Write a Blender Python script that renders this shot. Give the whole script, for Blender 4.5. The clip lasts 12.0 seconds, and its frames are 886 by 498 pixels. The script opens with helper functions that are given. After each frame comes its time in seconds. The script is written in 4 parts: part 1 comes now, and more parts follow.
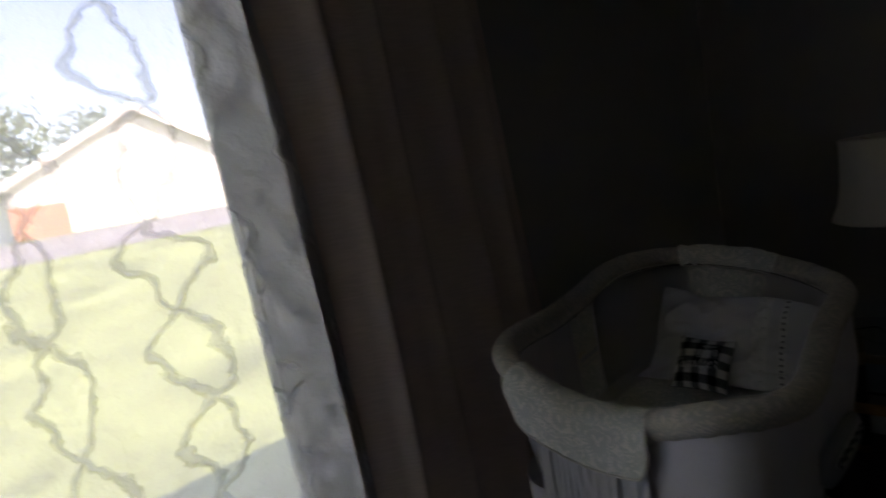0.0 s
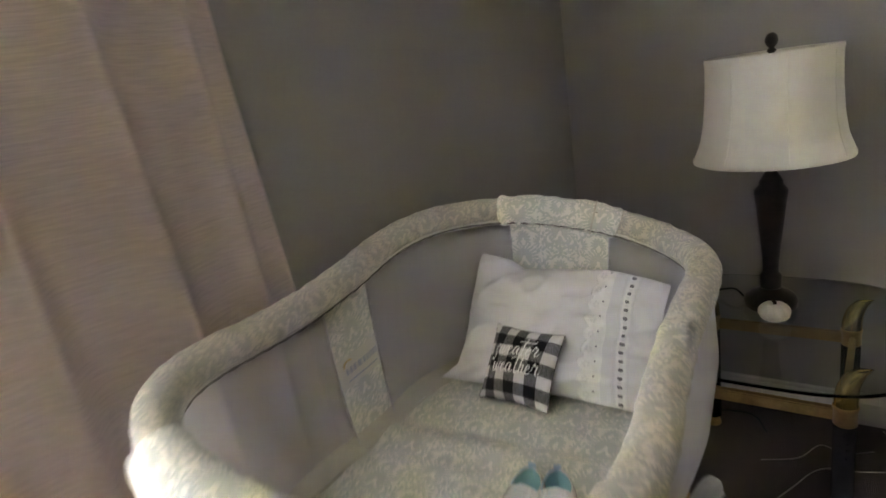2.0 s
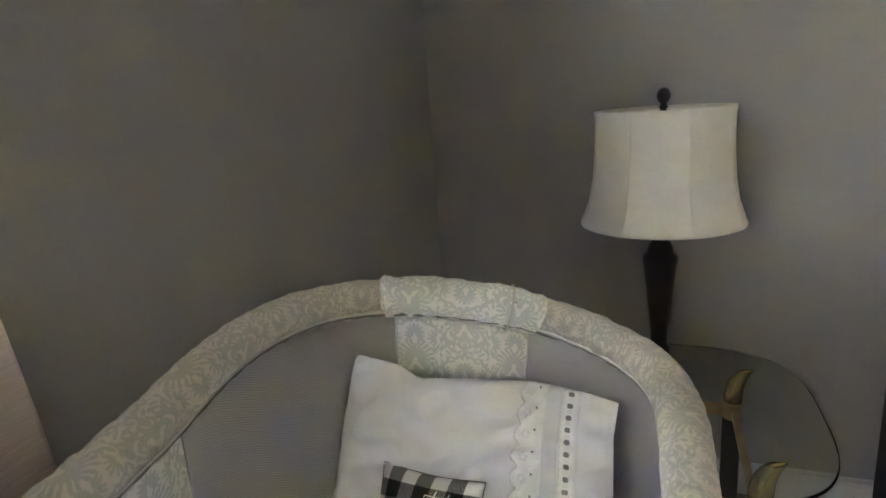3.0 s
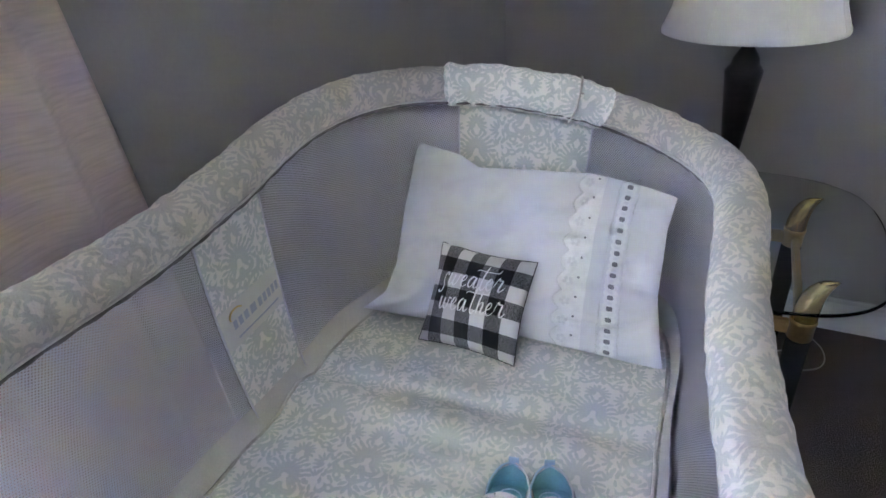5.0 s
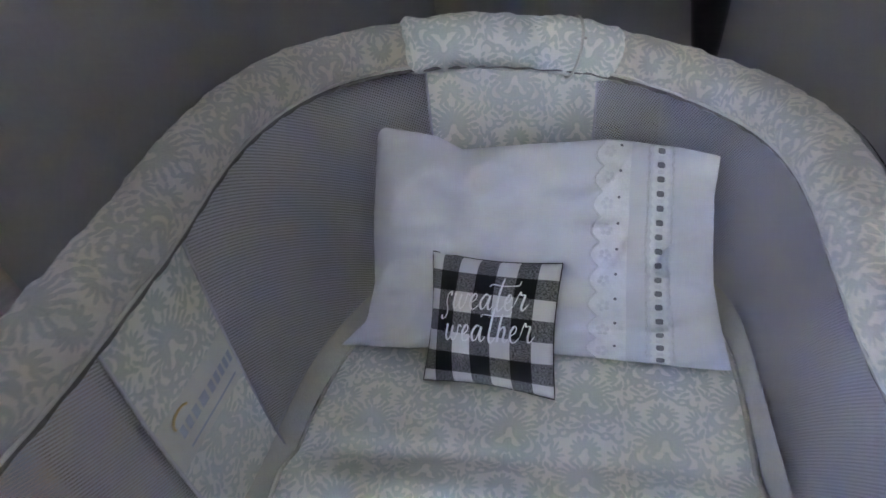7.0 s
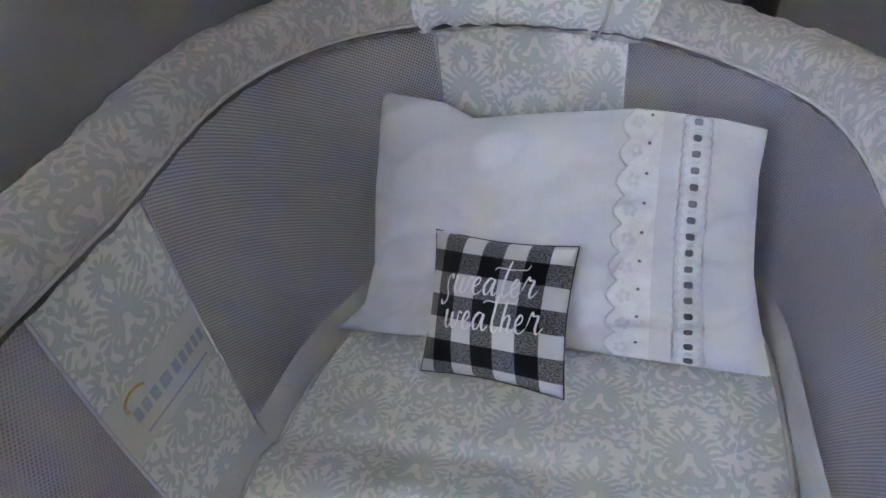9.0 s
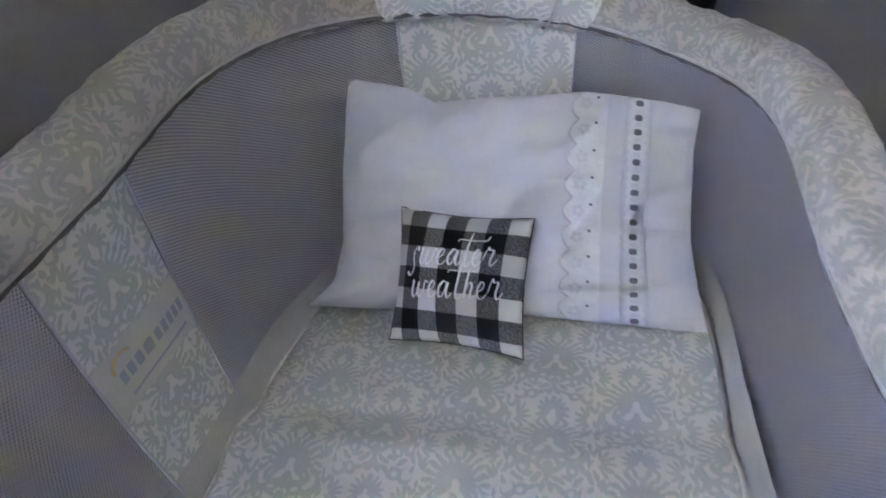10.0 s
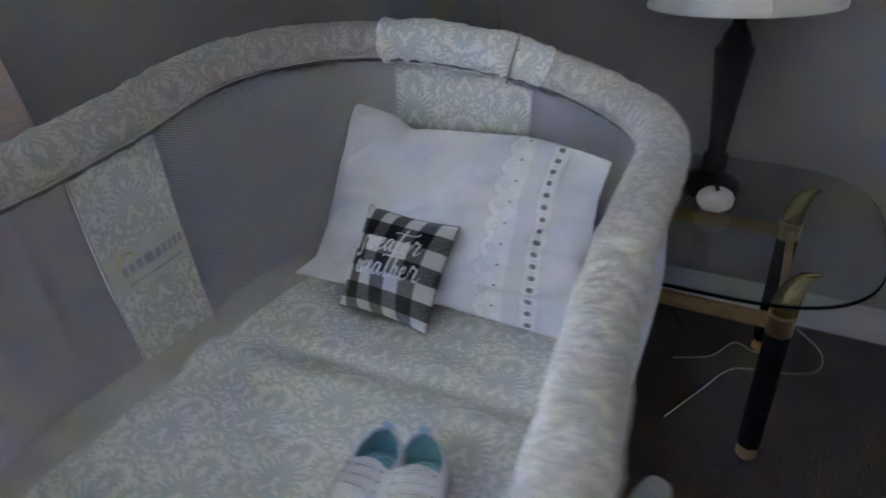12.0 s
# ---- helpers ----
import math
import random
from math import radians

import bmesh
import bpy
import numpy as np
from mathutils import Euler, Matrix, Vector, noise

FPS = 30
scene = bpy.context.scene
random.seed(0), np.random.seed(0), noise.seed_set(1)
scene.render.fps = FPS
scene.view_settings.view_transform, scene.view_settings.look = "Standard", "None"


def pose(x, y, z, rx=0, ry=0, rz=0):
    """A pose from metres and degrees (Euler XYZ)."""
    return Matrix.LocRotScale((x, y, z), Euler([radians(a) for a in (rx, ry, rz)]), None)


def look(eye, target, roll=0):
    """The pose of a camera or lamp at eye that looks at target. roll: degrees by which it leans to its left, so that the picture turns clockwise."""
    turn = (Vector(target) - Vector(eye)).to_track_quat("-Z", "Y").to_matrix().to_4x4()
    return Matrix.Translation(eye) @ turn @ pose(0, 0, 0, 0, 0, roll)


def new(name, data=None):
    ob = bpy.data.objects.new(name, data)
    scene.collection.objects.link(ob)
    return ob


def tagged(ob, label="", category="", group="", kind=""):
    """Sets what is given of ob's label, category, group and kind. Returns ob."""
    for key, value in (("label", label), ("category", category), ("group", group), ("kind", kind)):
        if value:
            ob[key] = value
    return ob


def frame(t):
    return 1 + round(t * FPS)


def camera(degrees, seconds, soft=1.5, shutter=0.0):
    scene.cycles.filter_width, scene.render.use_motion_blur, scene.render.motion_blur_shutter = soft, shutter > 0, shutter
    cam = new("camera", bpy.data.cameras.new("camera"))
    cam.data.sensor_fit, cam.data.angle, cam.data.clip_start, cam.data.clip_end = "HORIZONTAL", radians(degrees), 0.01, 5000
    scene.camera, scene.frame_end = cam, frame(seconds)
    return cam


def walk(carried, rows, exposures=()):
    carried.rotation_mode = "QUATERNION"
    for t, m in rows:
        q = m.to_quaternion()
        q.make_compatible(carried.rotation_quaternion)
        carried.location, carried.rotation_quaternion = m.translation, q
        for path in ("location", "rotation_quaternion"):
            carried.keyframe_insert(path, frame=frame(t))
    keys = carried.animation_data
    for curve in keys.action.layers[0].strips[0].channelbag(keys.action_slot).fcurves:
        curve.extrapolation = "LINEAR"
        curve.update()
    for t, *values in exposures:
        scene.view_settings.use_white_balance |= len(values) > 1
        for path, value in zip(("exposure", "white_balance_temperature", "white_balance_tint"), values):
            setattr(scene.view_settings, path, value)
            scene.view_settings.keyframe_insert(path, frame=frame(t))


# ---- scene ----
cam = camera(73.6, 12.0, soft=1.5, shutter=0.5)
PATH = [
    (0, (-0.032, -0.015, 1.309), (-1.504, 1.313, 1.046), -10.2),
    (0.5, (-0.014, 0.04, 1.291), (-1.321, 1.512, 0.938), -6.6),
    (0.8, (-0.04, 0.113, 1.279), (-1.299, 1.609, 0.860), -5.6),
    (1, (-0.043, 0.179, 1.261), (-1.301, 1.675, 0.835), -5.7),
    (1.2, (-0.055, 0.268, 1.268), (-1.255, 1.804, 0.815), -4.9),
    (1.5, (-0.085, 0.397, 1.248), (-1.288, 1.922, 0.77), -5.5),
    (2, (-0.189, 0.58, 1.218), (-1.378, 2.095, 0.68), -8.7),
    (2.2, (-0.265, 0.666, 1.218), (-1.230, 2.350, 0.738), -8.8),
    (2.5, (-0.375, 0.778, 1.268), (-1.258, 2.516, 0.821), -10.4),
    (3, (-0.442, 0.844, 1.229), (-1.123, 2.659, 0.735), -4.2),
    (3.5, (-0.421, 0.846, 1.217), (-1.182, 2.569, 0.544), -2.3),
    (5.3, (-0.443, 0.806, 1.162), (-1.256, 2.336, 0.163), -4.4),
    (5.5, (-0.449, 0.809, 1.167), (-1.245, 2.34, 0.155), -4.2),
    (6, (-0.473, 0.835, 1.148), (-1.246, 2.356, 0.103), -6.6),
    (6.5, (-0.528, 0.883, 1.148), (-1.162, 2.426, 0.044), -9.8),
    (7, (-0.584, 0.964, 1.132), (-1.165, 2.51, 0.004), -9.2),
    (7.2, (-0.586, 0.990, 1.120), (-1.300, 2.485, 0.0), -10.6),
    (8.8, (-0.575, 1.022, 1.079), (-1.293, 2.506, -0.054), -9.9),
    (9, (-0.569, 1.016, 1.079), (-1.268, 2.509, -0.053), -9.8),
    (9.5, (-0.567, 0.997, 1.082), (-1.237, 2.492, -0.065), -9.0),
    (10, (-0.558, 0.968, 1.08), (-1.132, 2.503, -0.067), -8.3),
    (10.5, (-0.538, 0.893, 1.074), (-1.039, 2.424, -0.112), -6.9),
    (11, (-0.515, 0.85, 1.076), (-0.994, 2.368, -0.134), -6.1),
    (11.5, (-0.469, 0.862, 1.091), (-1.177, 2.388, 0.009), -7.2),
    (12, (-0.309, 0.89, 1.092), (-1.225, 2.377, 0.118), -3.7),
]
# white balance and exposure follow the clip's camera
EXPOSURES = [
    (0.0, 2.15, 7500, 34), (0.5, 2.6, 7600, 34), (0.8, 3.75, 8000, 35), (1.2, 5.3, 8200, 36), (1.5, 6.1, 8500, 38),
    (2.0, 6.4, 8300, 35), (3.0, 6.45, 8000, 33), (3.5, 7.8, 6600, 35), (5.5, 6.5, 6300, 40), (7.0, 6.3, 6200, 40),
    (9.0, 6.5, 6300, 41), (11.0, 6.4, 6250, 40), (12.0, 6.2, 6200, 38)]
walk(cam, [(t, look(eye, target, roll)) for t, eye, target, roll in PATH], EXPOSURES)

# ---- light ----
world = bpy.data.worlds.new("world")
scene.world = world
world.use_nodes = True
wn = world.node_tree.nodes
sky = wn.new("ShaderNodeTexSky")
sky.sky_type = "NISHITA"
sky.sun_disc = False
sky.sun_elevation = radians(46)
sky.sun_rotation = radians(73)
world.node_tree.links.new(sky.outputs[0], wn["Background"].inputs[0])
wn["Background"].inputs[1].default_value = 0.15
sun = new("sun", bpy.data.lights.new("sun", "SUN"))
sun.data.energy, sun.data.angle, sun.data.color = 4.4, radians(0.5), (1.0, 0.95, 0.87)
sun.matrix_world = look((20, 6, 21.6), (0, 0, 0))


# ---- material tools ----
class Tree:
    """Short ways to wire a node material."""

    def __init__(self, name):
        self.mat = bpy.data.materials.new(name)
        self.mat.use_nodes = True
        self.nt = self.mat.node_tree
        self.bsdf = self.nt.nodes["Principled BSDF"]
        self.out = self.nt.nodes["Material Output"]

    def node(self, kind, **sets):
        n = self.nt.nodes.new(kind)
        for k, v in sets.items():
            setattr(n, k, v)
        return n

    def put(self, socket, value):
        if isinstance(value, bpy.types.NodeSocket):
            self.nt.links.new(value, socket)
        else:
            socket.default_value = value

    def math(self, op, a, b=0.0, c=0.0):
        n = self.node("ShaderNodeMath", operation=op)
        for s, v in zip(n.inputs, (a, b, c)):
            self.put(s, v)
        return n.outputs[0]

    def vec(self, op, a, b=(0, 0, 0)):
        n = self.node("ShaderNodeVectorMath", operation=op)
        self.put(n.inputs[0], a)
        self.put(n.inputs[1], b)
        return n.outputs["Value"] if op == "LENGTH" else n.outputs[0]

    def step(self, v, lo, hi):
        n = self.node("ShaderNodeMapRange", interpolation_type="SMOOTHSTEP")
        self.put(n.inputs[0], v)
        n.inputs[1].default_value, n.inputs[2].default_value = lo, hi
        return n.outputs[0]

    def mix(self, f, a, b):
        n = self.node("ShaderNodeMix", data_type="RGBA")
        self.put(n.inputs[0], f)
        for s, v in ((n.inputs[6], a), (n.inputs[7], b)):
            self.put(s, v if isinstance(v, bpy.types.NodeSocket) else (*v, 1))
        return n.outputs[2]

    def coords(self, which="Object"):
        return self.node("ShaderNodeTexCoord").outputs[which]

    def uv(self):
        return self.coords("UV")

    def scaled(self, v, s):
        return self.vec("MULTIPLY", v, s)

    def noise(self, v, scale, detail=3.0, rough=0.55):
        n = self.node("ShaderNodeTexNoise")
        self.put(n.inputs["Vector"], v)
        n.inputs["Scale"].default_value, n.inputs["Detail"].default_value, n.inputs["Roughness"].default_value = scale, detail, rough
        return n.outputs["Fac"]

    def bump(self, h, strength, distance):
        n = self.node("ShaderNodeBump")
        n.inputs["Strength"].default_value, n.inputs["Distance"].default_value = strength, distance
        self.put(n.inputs["Height"], h)
        self.put(self.bsdf.inputs["Normal"], n.outputs[0])
        return n.outputs[0]

    def set(self, colour=None, rough=0.6, metal=0.0, spec=0.5, sheen=0.0, coat=0.0):
        b = self.bsdf.inputs
        if colour is not None:
            self.put(b["Base Color"], colour if isinstance(colour, bpy.types.NodeSocket) else (*colour, 1))
        self.put(b["Roughness"], rough)
        b["Metallic"].default_value, b["Specular IOR Level"].default_value = metal, spec
        b["Sheen Weight"].default_value, b["Coat Weight"].default_value = sheen, coat
        return self.mat


def speckled(name, colour, rough=0.6, metal=0.0, amount=0.12, scale=6.0, fine=80.0, bump=0.1, spec=0.5, dist=0.002, sheen=0.0, coat=0.0):
    """A surface with slow and fine variation of its colour, and fine relief."""
    t = Tree(name)
    c = t.coords()
    slow, quick = t.noise(c, scale), t.noise(c, fine)
    dark = tuple(x * (1 - amount) for x in colour)
    light = tuple(min(1, x * (1 + amount)) for x in colour)
    f = t.math("ADD", t.math("MULTIPLY", slow, 0.6), t.math("MULTIPLY", quick, 0.4))
    t.bump(quick, bump, dist)
    return t.set(t.mix(t.step(f, 0.3, 0.7), dark, light), t.math("ADD", rough - 0.06, t.math("MULTIPLY", quick, 0.12)), metal, spec, sheen, coat)


def damask(name, ground, ink, wide=0.098, bump=0.25, wrinkle=18.0):
    """Cotton printed with a half-drop damask of leaves, crescents and dotted rings, laid out on UV metres."""
    t = Tree(name)
    uv = t.uv()
    wob = t.node("ShaderNodeTexNoise", noise_dimensions="2D")
    t.put(wob.inputs["Vector"], uv)
    wob.inputs["Scale"].default_value = 95
    wob.inputs["Detail"].default_value = 3
    off = t.scaled(t.vec("SUBTRACT", wob.outputs["Color"], (0.5, 0.5, 0.5)), (0.0055, 0.0055, 0))
    p = t.scaled(t.vec("ADD", uv, off), (1 / wide, 1 / wide, 0))
    sep = t.node("ShaderNodeSeparateXYZ")
    t.put(sep.inputs[0], p)
    high = 1.36
    col = t.math("FLOOR", sep.outputs[0])
    u = t.math("ABSOLUTE", t.math("SUBTRACT", t.math("FRACT", sep.outputs[0]), 0.5))
    odd = t.math("MODULO", t.math("ABSOLUTE", col), 2.0)
    v = t.math("FRACT", t.math("DIVIDE", t.math("ADD", sep.outputs[1], t.math("MULTIPLY", odd, high / 2)), high))
    comb = t.node("ShaderNodeCombineXYZ")
    t.put(comb.inputs[0], u)
    t.put(comb.inputs[1], t.math("MULTIPLY", v, high))

    def ell(x, y, a, b, turn):
        m = t.node("ShaderNodeMapping", vector_type="TEXTURE")
        t.put(m.inputs[0], comb.outputs[0])
        m.inputs[1].default_value, m.inputs[2].default_value, m.inputs[3].default_value = (x, y, 0), (0, 0, radians(turn)), (a * 1.14, b * 1.04, 1)
        return t.vec("LENGTH", m.outputs[0])

    def moon(x, y, a, b, turn, dx, dy, k=0.78):
        return t.math("MAXIMUM", ell(x, y, a, b, turn), t.math("SUBTRACT", 2.0, ell(x + dx, y + dy, a * k, b * k, turn)))

    shapes = [
        ell(0, 0.30, 0.05, 0.10, 0), ell(0.07, 0.24, 0.03, 0.10, 30), moon(0.15, 0.34, 0.12, 0.10, 10, -0.015, 0.045), moon(0.30, 0.28, 0.11, 0.12, -30, -0.03, 0.04),
        ell(0.02, 0.10, 0.03, 0.07, 0), ell(0.10, 0.12, 0.025, 0.08, -50), ell(0.19, 0.16, 0.022, 0.08, -70), moon(0.27, 0.10, 0.06, 0.06, 0, 0.0, 0.0, 0.5),
        ell(0.36, 0.15, 0.026, 0.09, 35), ell(0.43, 0.28, 0.022, 0.10, 12), ell(0.45, 0.08, 0.025, 0.05, 0), ell(0.36, 0.42, 0.022, 0.05, -40), ell(0.44, 0.46, 0.02, 0.05, 10),
        moon(0.40, 1.20, 0.07, 0.08, 20, 0.02, 0.03), moon(0.27, 1.22, 0.07, 0.06, 0, 0.0, 0.0, 0.5), ell(0.16, 1.25, 0.024, 0.09, 55), ell(0.05, 1.28, 0.03, 0.06, 25)]
    for x, y, a, b, turn in ((0.47, 0.03, 0.024, 0.07, 30), (0.47, 0.20, 0.02, 0.06, -25), (0.48, 0.36, 0.024, 0.05, 40), (0.47, 0.76, 0.022, 0.07, -30), (0.48, 1.06, 0.02, 0.06, 25),
                             (0.48, 1.30, 0.024, 0.05, -40), (0.12, 1.36, 0.026, 0.07, 60), (0.33, 1.35, 0.024, 0.07, -55), (0.21, 0.03, 0.022, 0.06, 75), (0.0, 1.36, 0.03, 0.07, 0)):
        shapes += [ell(x, y, a, b, turn)] + ([ell(x, y - high, a, b, turn)] if y > 1.29 else [])
    # fans of fronds: middle x, y, first and last angle, count, distance, half width, half length
    for x, y, first, last, count, far, wide_, long_ in ((0.0, 0.52, 0, 128, 8, 0.17, 0.027, 0.115), (0.0, 0.52, 12, 104, 7, 0.335, 0.022, 0.062), (0.0, 0.98, 0, 120, 6, 0.12, 0.022, 0.085),
                                                       (0.46, 0.92, -14, -150, 6, 0.12, 0.019, 0.075), (0.46, 0.62, -8, -60, 3, 0.10, 0.018, 0.055)):
        for k in range(count):
            a = first + (last - first) * k / (count - 1)
            shapes.append(ell(x + far * math.sin(radians(a)), y + far * math.cos(radians(a)), wide_, long_, -a - 9))
    d = shapes[0]
    for s in shapes[1:]:
        d = t.math("MINIMUM", d, s)
    rim = t.math("SUBTRACT", 1.0, t.step(d, 0.95, 1.20))
    vein = t.math("SUBTRACT", 1.0, t.math("MULTIPLY", t.step(d, 0.50, 0.60), t.math("SUBTRACT", 1.0, t.step(d, 0.68, 0.78))))
    mask = t.math("MULTIPLY", rim, t.math("ADD", 0.78, t.math("MULTIPLY", vein, 0.22)))
    weave = t.noise(t.scaled(uv, (900, 900, 1)), 1.0, 1.0)
    soft = t.noise(t.scaled(uv, (wrinkle, wrinkle, 1)), 1.0, 3.0)
    tone = t.mix(t.math("MULTIPLY", weave, 0.35), ground, tuple(x * 0.8 for x in ground))
    ink2 = t.mix(soft, ink, tuple(min(1, x * 1.18) for x in ink))
    t.bump(t.math("ADD", t.math("MULTIPLY", soft, 1.0), t.math("MULTIPLY", weave, 0.08)), bump, 0.006)
    return t.set(t.mix(t.math("MULTIPLY", mask, 0.9), tone, ink2), 0.85, spec=0.2, sheen=0.15)


def netting(name, colour, cell=0.0040, cover=0.36):
    """Knitted net: round holes in staggered rows, on UV metres."""
    t = Tree(name)
    sep = t.node("ShaderNodeSeparateXYZ")
    t.put(sep.inputs[0], t.uv())
    k = 2 * math.pi / cell
    a = t.math("SINE", t.math("MULTIPLY", t.math("ADD", sep.outputs[0], t.math("MULTIPLY", sep.outputs[1], 0.5)), k))
    b = t.math("SINE", t.math("MULTIPLY", t.math("SUBTRACT", sep.outputs[1], t.math("MULTIPLY", sep.outputs[0], 0.5)), k))
    hole = t.step(t.math("ADD", a, b), 1.4 * cover, 1.4 * cover + 0.25)
    t.set(colour, 0.75, spec=0.25)
    tr = t.node("ShaderNodeBsdfTransparent")
    m = t.node("ShaderNodeMixShader")
    t.put(m.inputs[0], t.math("MULTIPLY", hole, 1.0))
    yarn, tl = t.node("ShaderNodeMixShader"), t.node("ShaderNodeBsdfTranslucent")
    tl.inputs[0].default_value = (0.86, 0.85, 0.88, 1)
    yarn.inputs[0].default_value = 0.42
    t.nt.links.new(t.bsdf.outputs[0], yarn.inputs[1])
    t.nt.links.new(tl.outputs[0], yarn.inputs[2])
    t.nt.links.new(yarn.outputs[0], m.inputs[1])
    t.nt.links.new(tr.outputs[0], m.inputs[2])
    t.nt.links.new(m.outputs[0], t.out.inputs[0])
    return t.mat


def sheer_cloth():
    t = Tree("sheer_voile")
    uv = t.uv()
    sep = t.node("ShaderNodeSeparateXYZ")
    wob = t.node("ShaderNodeTexNoise")
    t.put(wob.inputs["Vector"], uv)
    wob.inputs["Scale"].default_value = 7
    wob.inputs["Detail"].default_value = 4
    t.put(sep.inputs[0], t.vec("ADD", uv, t.scaled(t.vec("SUBTRACT", wob.outputs["Color"], (0.5, 0.5, 0.5)), (0.16, 0.10, 0))))
    rag = t.math("MULTIPLY", t.math("SUBTRACT", t.noise(uv, 70.0, 3.0), 0.5), 0.085)
    ogee = t.math("ADD", sep.outputs[0], t.math("MULTIPLY", t.math("SINE", t.math("MULTIPLY", sep.outputs[1], 2 * math.pi / 0.34)), 0.04))
    ogee2 = t.math("SUBTRACT", sep.outputs[0], t.math("MULTIPLY", t.math("SINE", t.math("MULTIPLY", sep.outputs[1], 2 * math.pi / 0.34)), 0.04))
    lines = []
    for o in (ogee, ogee2):
        f = t.math("ABSOLUTE", t.math("SUBTRACT", t.math("FRACT", t.math("DIVIDE", o, 0.16)), 0.5))
        lines.append(t.math("SUBTRACT", 1.0, t.step(t.math("ADD", f, rag), 0.012, 0.060)))
    line = t.math("MAXIMUM", lines[0], lines[1])
    thread = t.noise(t.scaled(uv, (500, 500, 1)), 1.0, 1.0)
    tl, df, tr = t.node("ShaderNodeBsdfTranslucent"), t.node("ShaderNodeBsdfDiffuse"), t.node("ShaderNodeBsdfTransparent")
    crinkle = t.bump(t.math("ADD", t.noise(t.scaled(uv, (1.0, 0.6, 1)), 16.0, 4.0, 0.6), t.math("MULTIPLY", line, 0.5)), 0.9, 0.03)
    for n in (tl, df):
        n.inputs[0].default_value = (0.84, 0.84, 0.85, 1)
        t.put(n.inputs["Normal"], crinkle)
    m1, m2 = t.node("ShaderNodeMixShader"), t.node("ShaderNodeMixShader")
    t.put(m1.inputs[0], t.math("SUBTRACT", 0.78, t.math("MULTIPLY", line, 0.20)))
    t.nt.links.new(df.outputs[0], m1.inputs[1])
    t.nt.links.new(tl.outputs[0], m1.inputs[2])
    t.put(m2.inputs[0], t.math("MINIMUM", t.math("ADD", t.math("ADD", 0.60, t.math("MULTIPLY", thread, 0.14)), t.math("MULTIPLY", line, 0.16)), 0.95))
    t.nt.links.new(tr.outputs[0], m2.inputs[1])
    t.nt.links.new(m1.outputs[0], m2.inputs[2])
    t.nt.links.new(m2.outputs[0], t.out.inputs[0])
    return t.mat


def curtain_cloth():
    t = Tree("curtain_slub")
    uv = t.uv()
    slub = t.noise(t.scaled(uv, (14, 260, 1)), 1.0, 3.0)
    rib = t.noise(t.scaled(uv, (3, 700, 1)), 1.0, 1.0)
    slow = t.noise(uv, 3.0)
    f = t.math("ADD", t.math("MULTIPLY", slub, 0.6), t.math("MULTIPLY", slow, 0.4))
    t.bump(t.math("ADD", slub, rib), 0.35, 0.0015)
    t.set(t.mix(t.step(f, 0.3, 0.7), (0.56, 0.46, 0.425), (0.70, 0.58, 0.54)), 0.8, spec=0.2, sheen=0.2)
    tl = t.node("ShaderNodeBsdfTranslucent")
    tl.inputs[0].default_value = (0.60, 0.36, 0.30, 1)
    m = t.node("ShaderNodeMixShader")
    m.inputs[0].default_value = 0.055
    t.nt.links.new(t.bsdf.outputs[0], m.inputs[1])
    t.nt.links.new(tl.outputs[0], m.inputs[2])
    t.nt.links.new(m.outputs[0], t.out.inputs[0])
    return t.mat


def plaid_cloth(cell=0.0235):
    t = Tree("buffalo_plaid")
    uv = t.uv()
    sep = t.node("ShaderNodeSeparateXYZ")
    t.put(sep.inputs[0], uv)
    a = t.math("GREATER_THAN", t.math("FRACT", t.math("DIVIDE", t.math("ADD", sep.outputs[0], 0.26 * cell), 2 * cell)), 0.5)
    b = t.math("GREATER_THAN", t.math("FRACT", t.math("DIVIDE", t.math("ADD", sep.outputs[1], 0.41 * cell), 2 * cell)), 0.5)
    total = t.math("ADD", a, b)
    grey = t.math("COMPARE", total, 1.0, 0.1)
    black = t.math("COMPARE", total, 2.0, 0.1)
    fuzz = t.noise(t.scaled(uv, (800, 800, 1)), 1.0, 2.0)
    mid = t.mix(t.step(t.noise(t.scaled(uv, (420, 900, 1)), 1.0, 2.0), 0.38, 0.62), (0.045, 0.045, 0.05), (0.26, 0.26, 0.27))
    base = t.mix(grey, t.mix(fuzz, (0.66, 0.655, 0.65), (0.78, 0.775, 0.77)), mid)
    t.bump(fuzz, 0.4, 0.0008)
    return t.set(t.mix(black, base, (0.010, 0.010, 0.012)), 0.9, spec=0.15, sheen=0.1)


def glass_clear(name, tint=(0.86, 0.93, 0.90), rough=0.0):
    t = Tree(name)
    t.set(tint, rough)
    t.bsdf.inputs["Transmission Weight"].default_value = 1.0
    t.bsdf.inputs["IOR"].default_value = 1.47
    return t.mat


def thin_pane(name):
    t = Tree(name)
    gl, tr, fr = t.node("ShaderNodeBsdfGlossy"), t.node("ShaderNodeBsdfTransparent"), t.node("ShaderNodeFresnel")
    gl.inputs["Roughness"].default_value = 0.02
    m = t.node("ShaderNodeMixShader")
    t.put(m.inputs[0], fr.outputs[0])
    t.nt.links.new(tr.outputs[0], m.inputs[1])
    t.nt.links.new(gl.outputs[0], m.inputs[2])
    t.nt.links.new(m.outputs[0], t.out.inputs[0])
    return t.mat


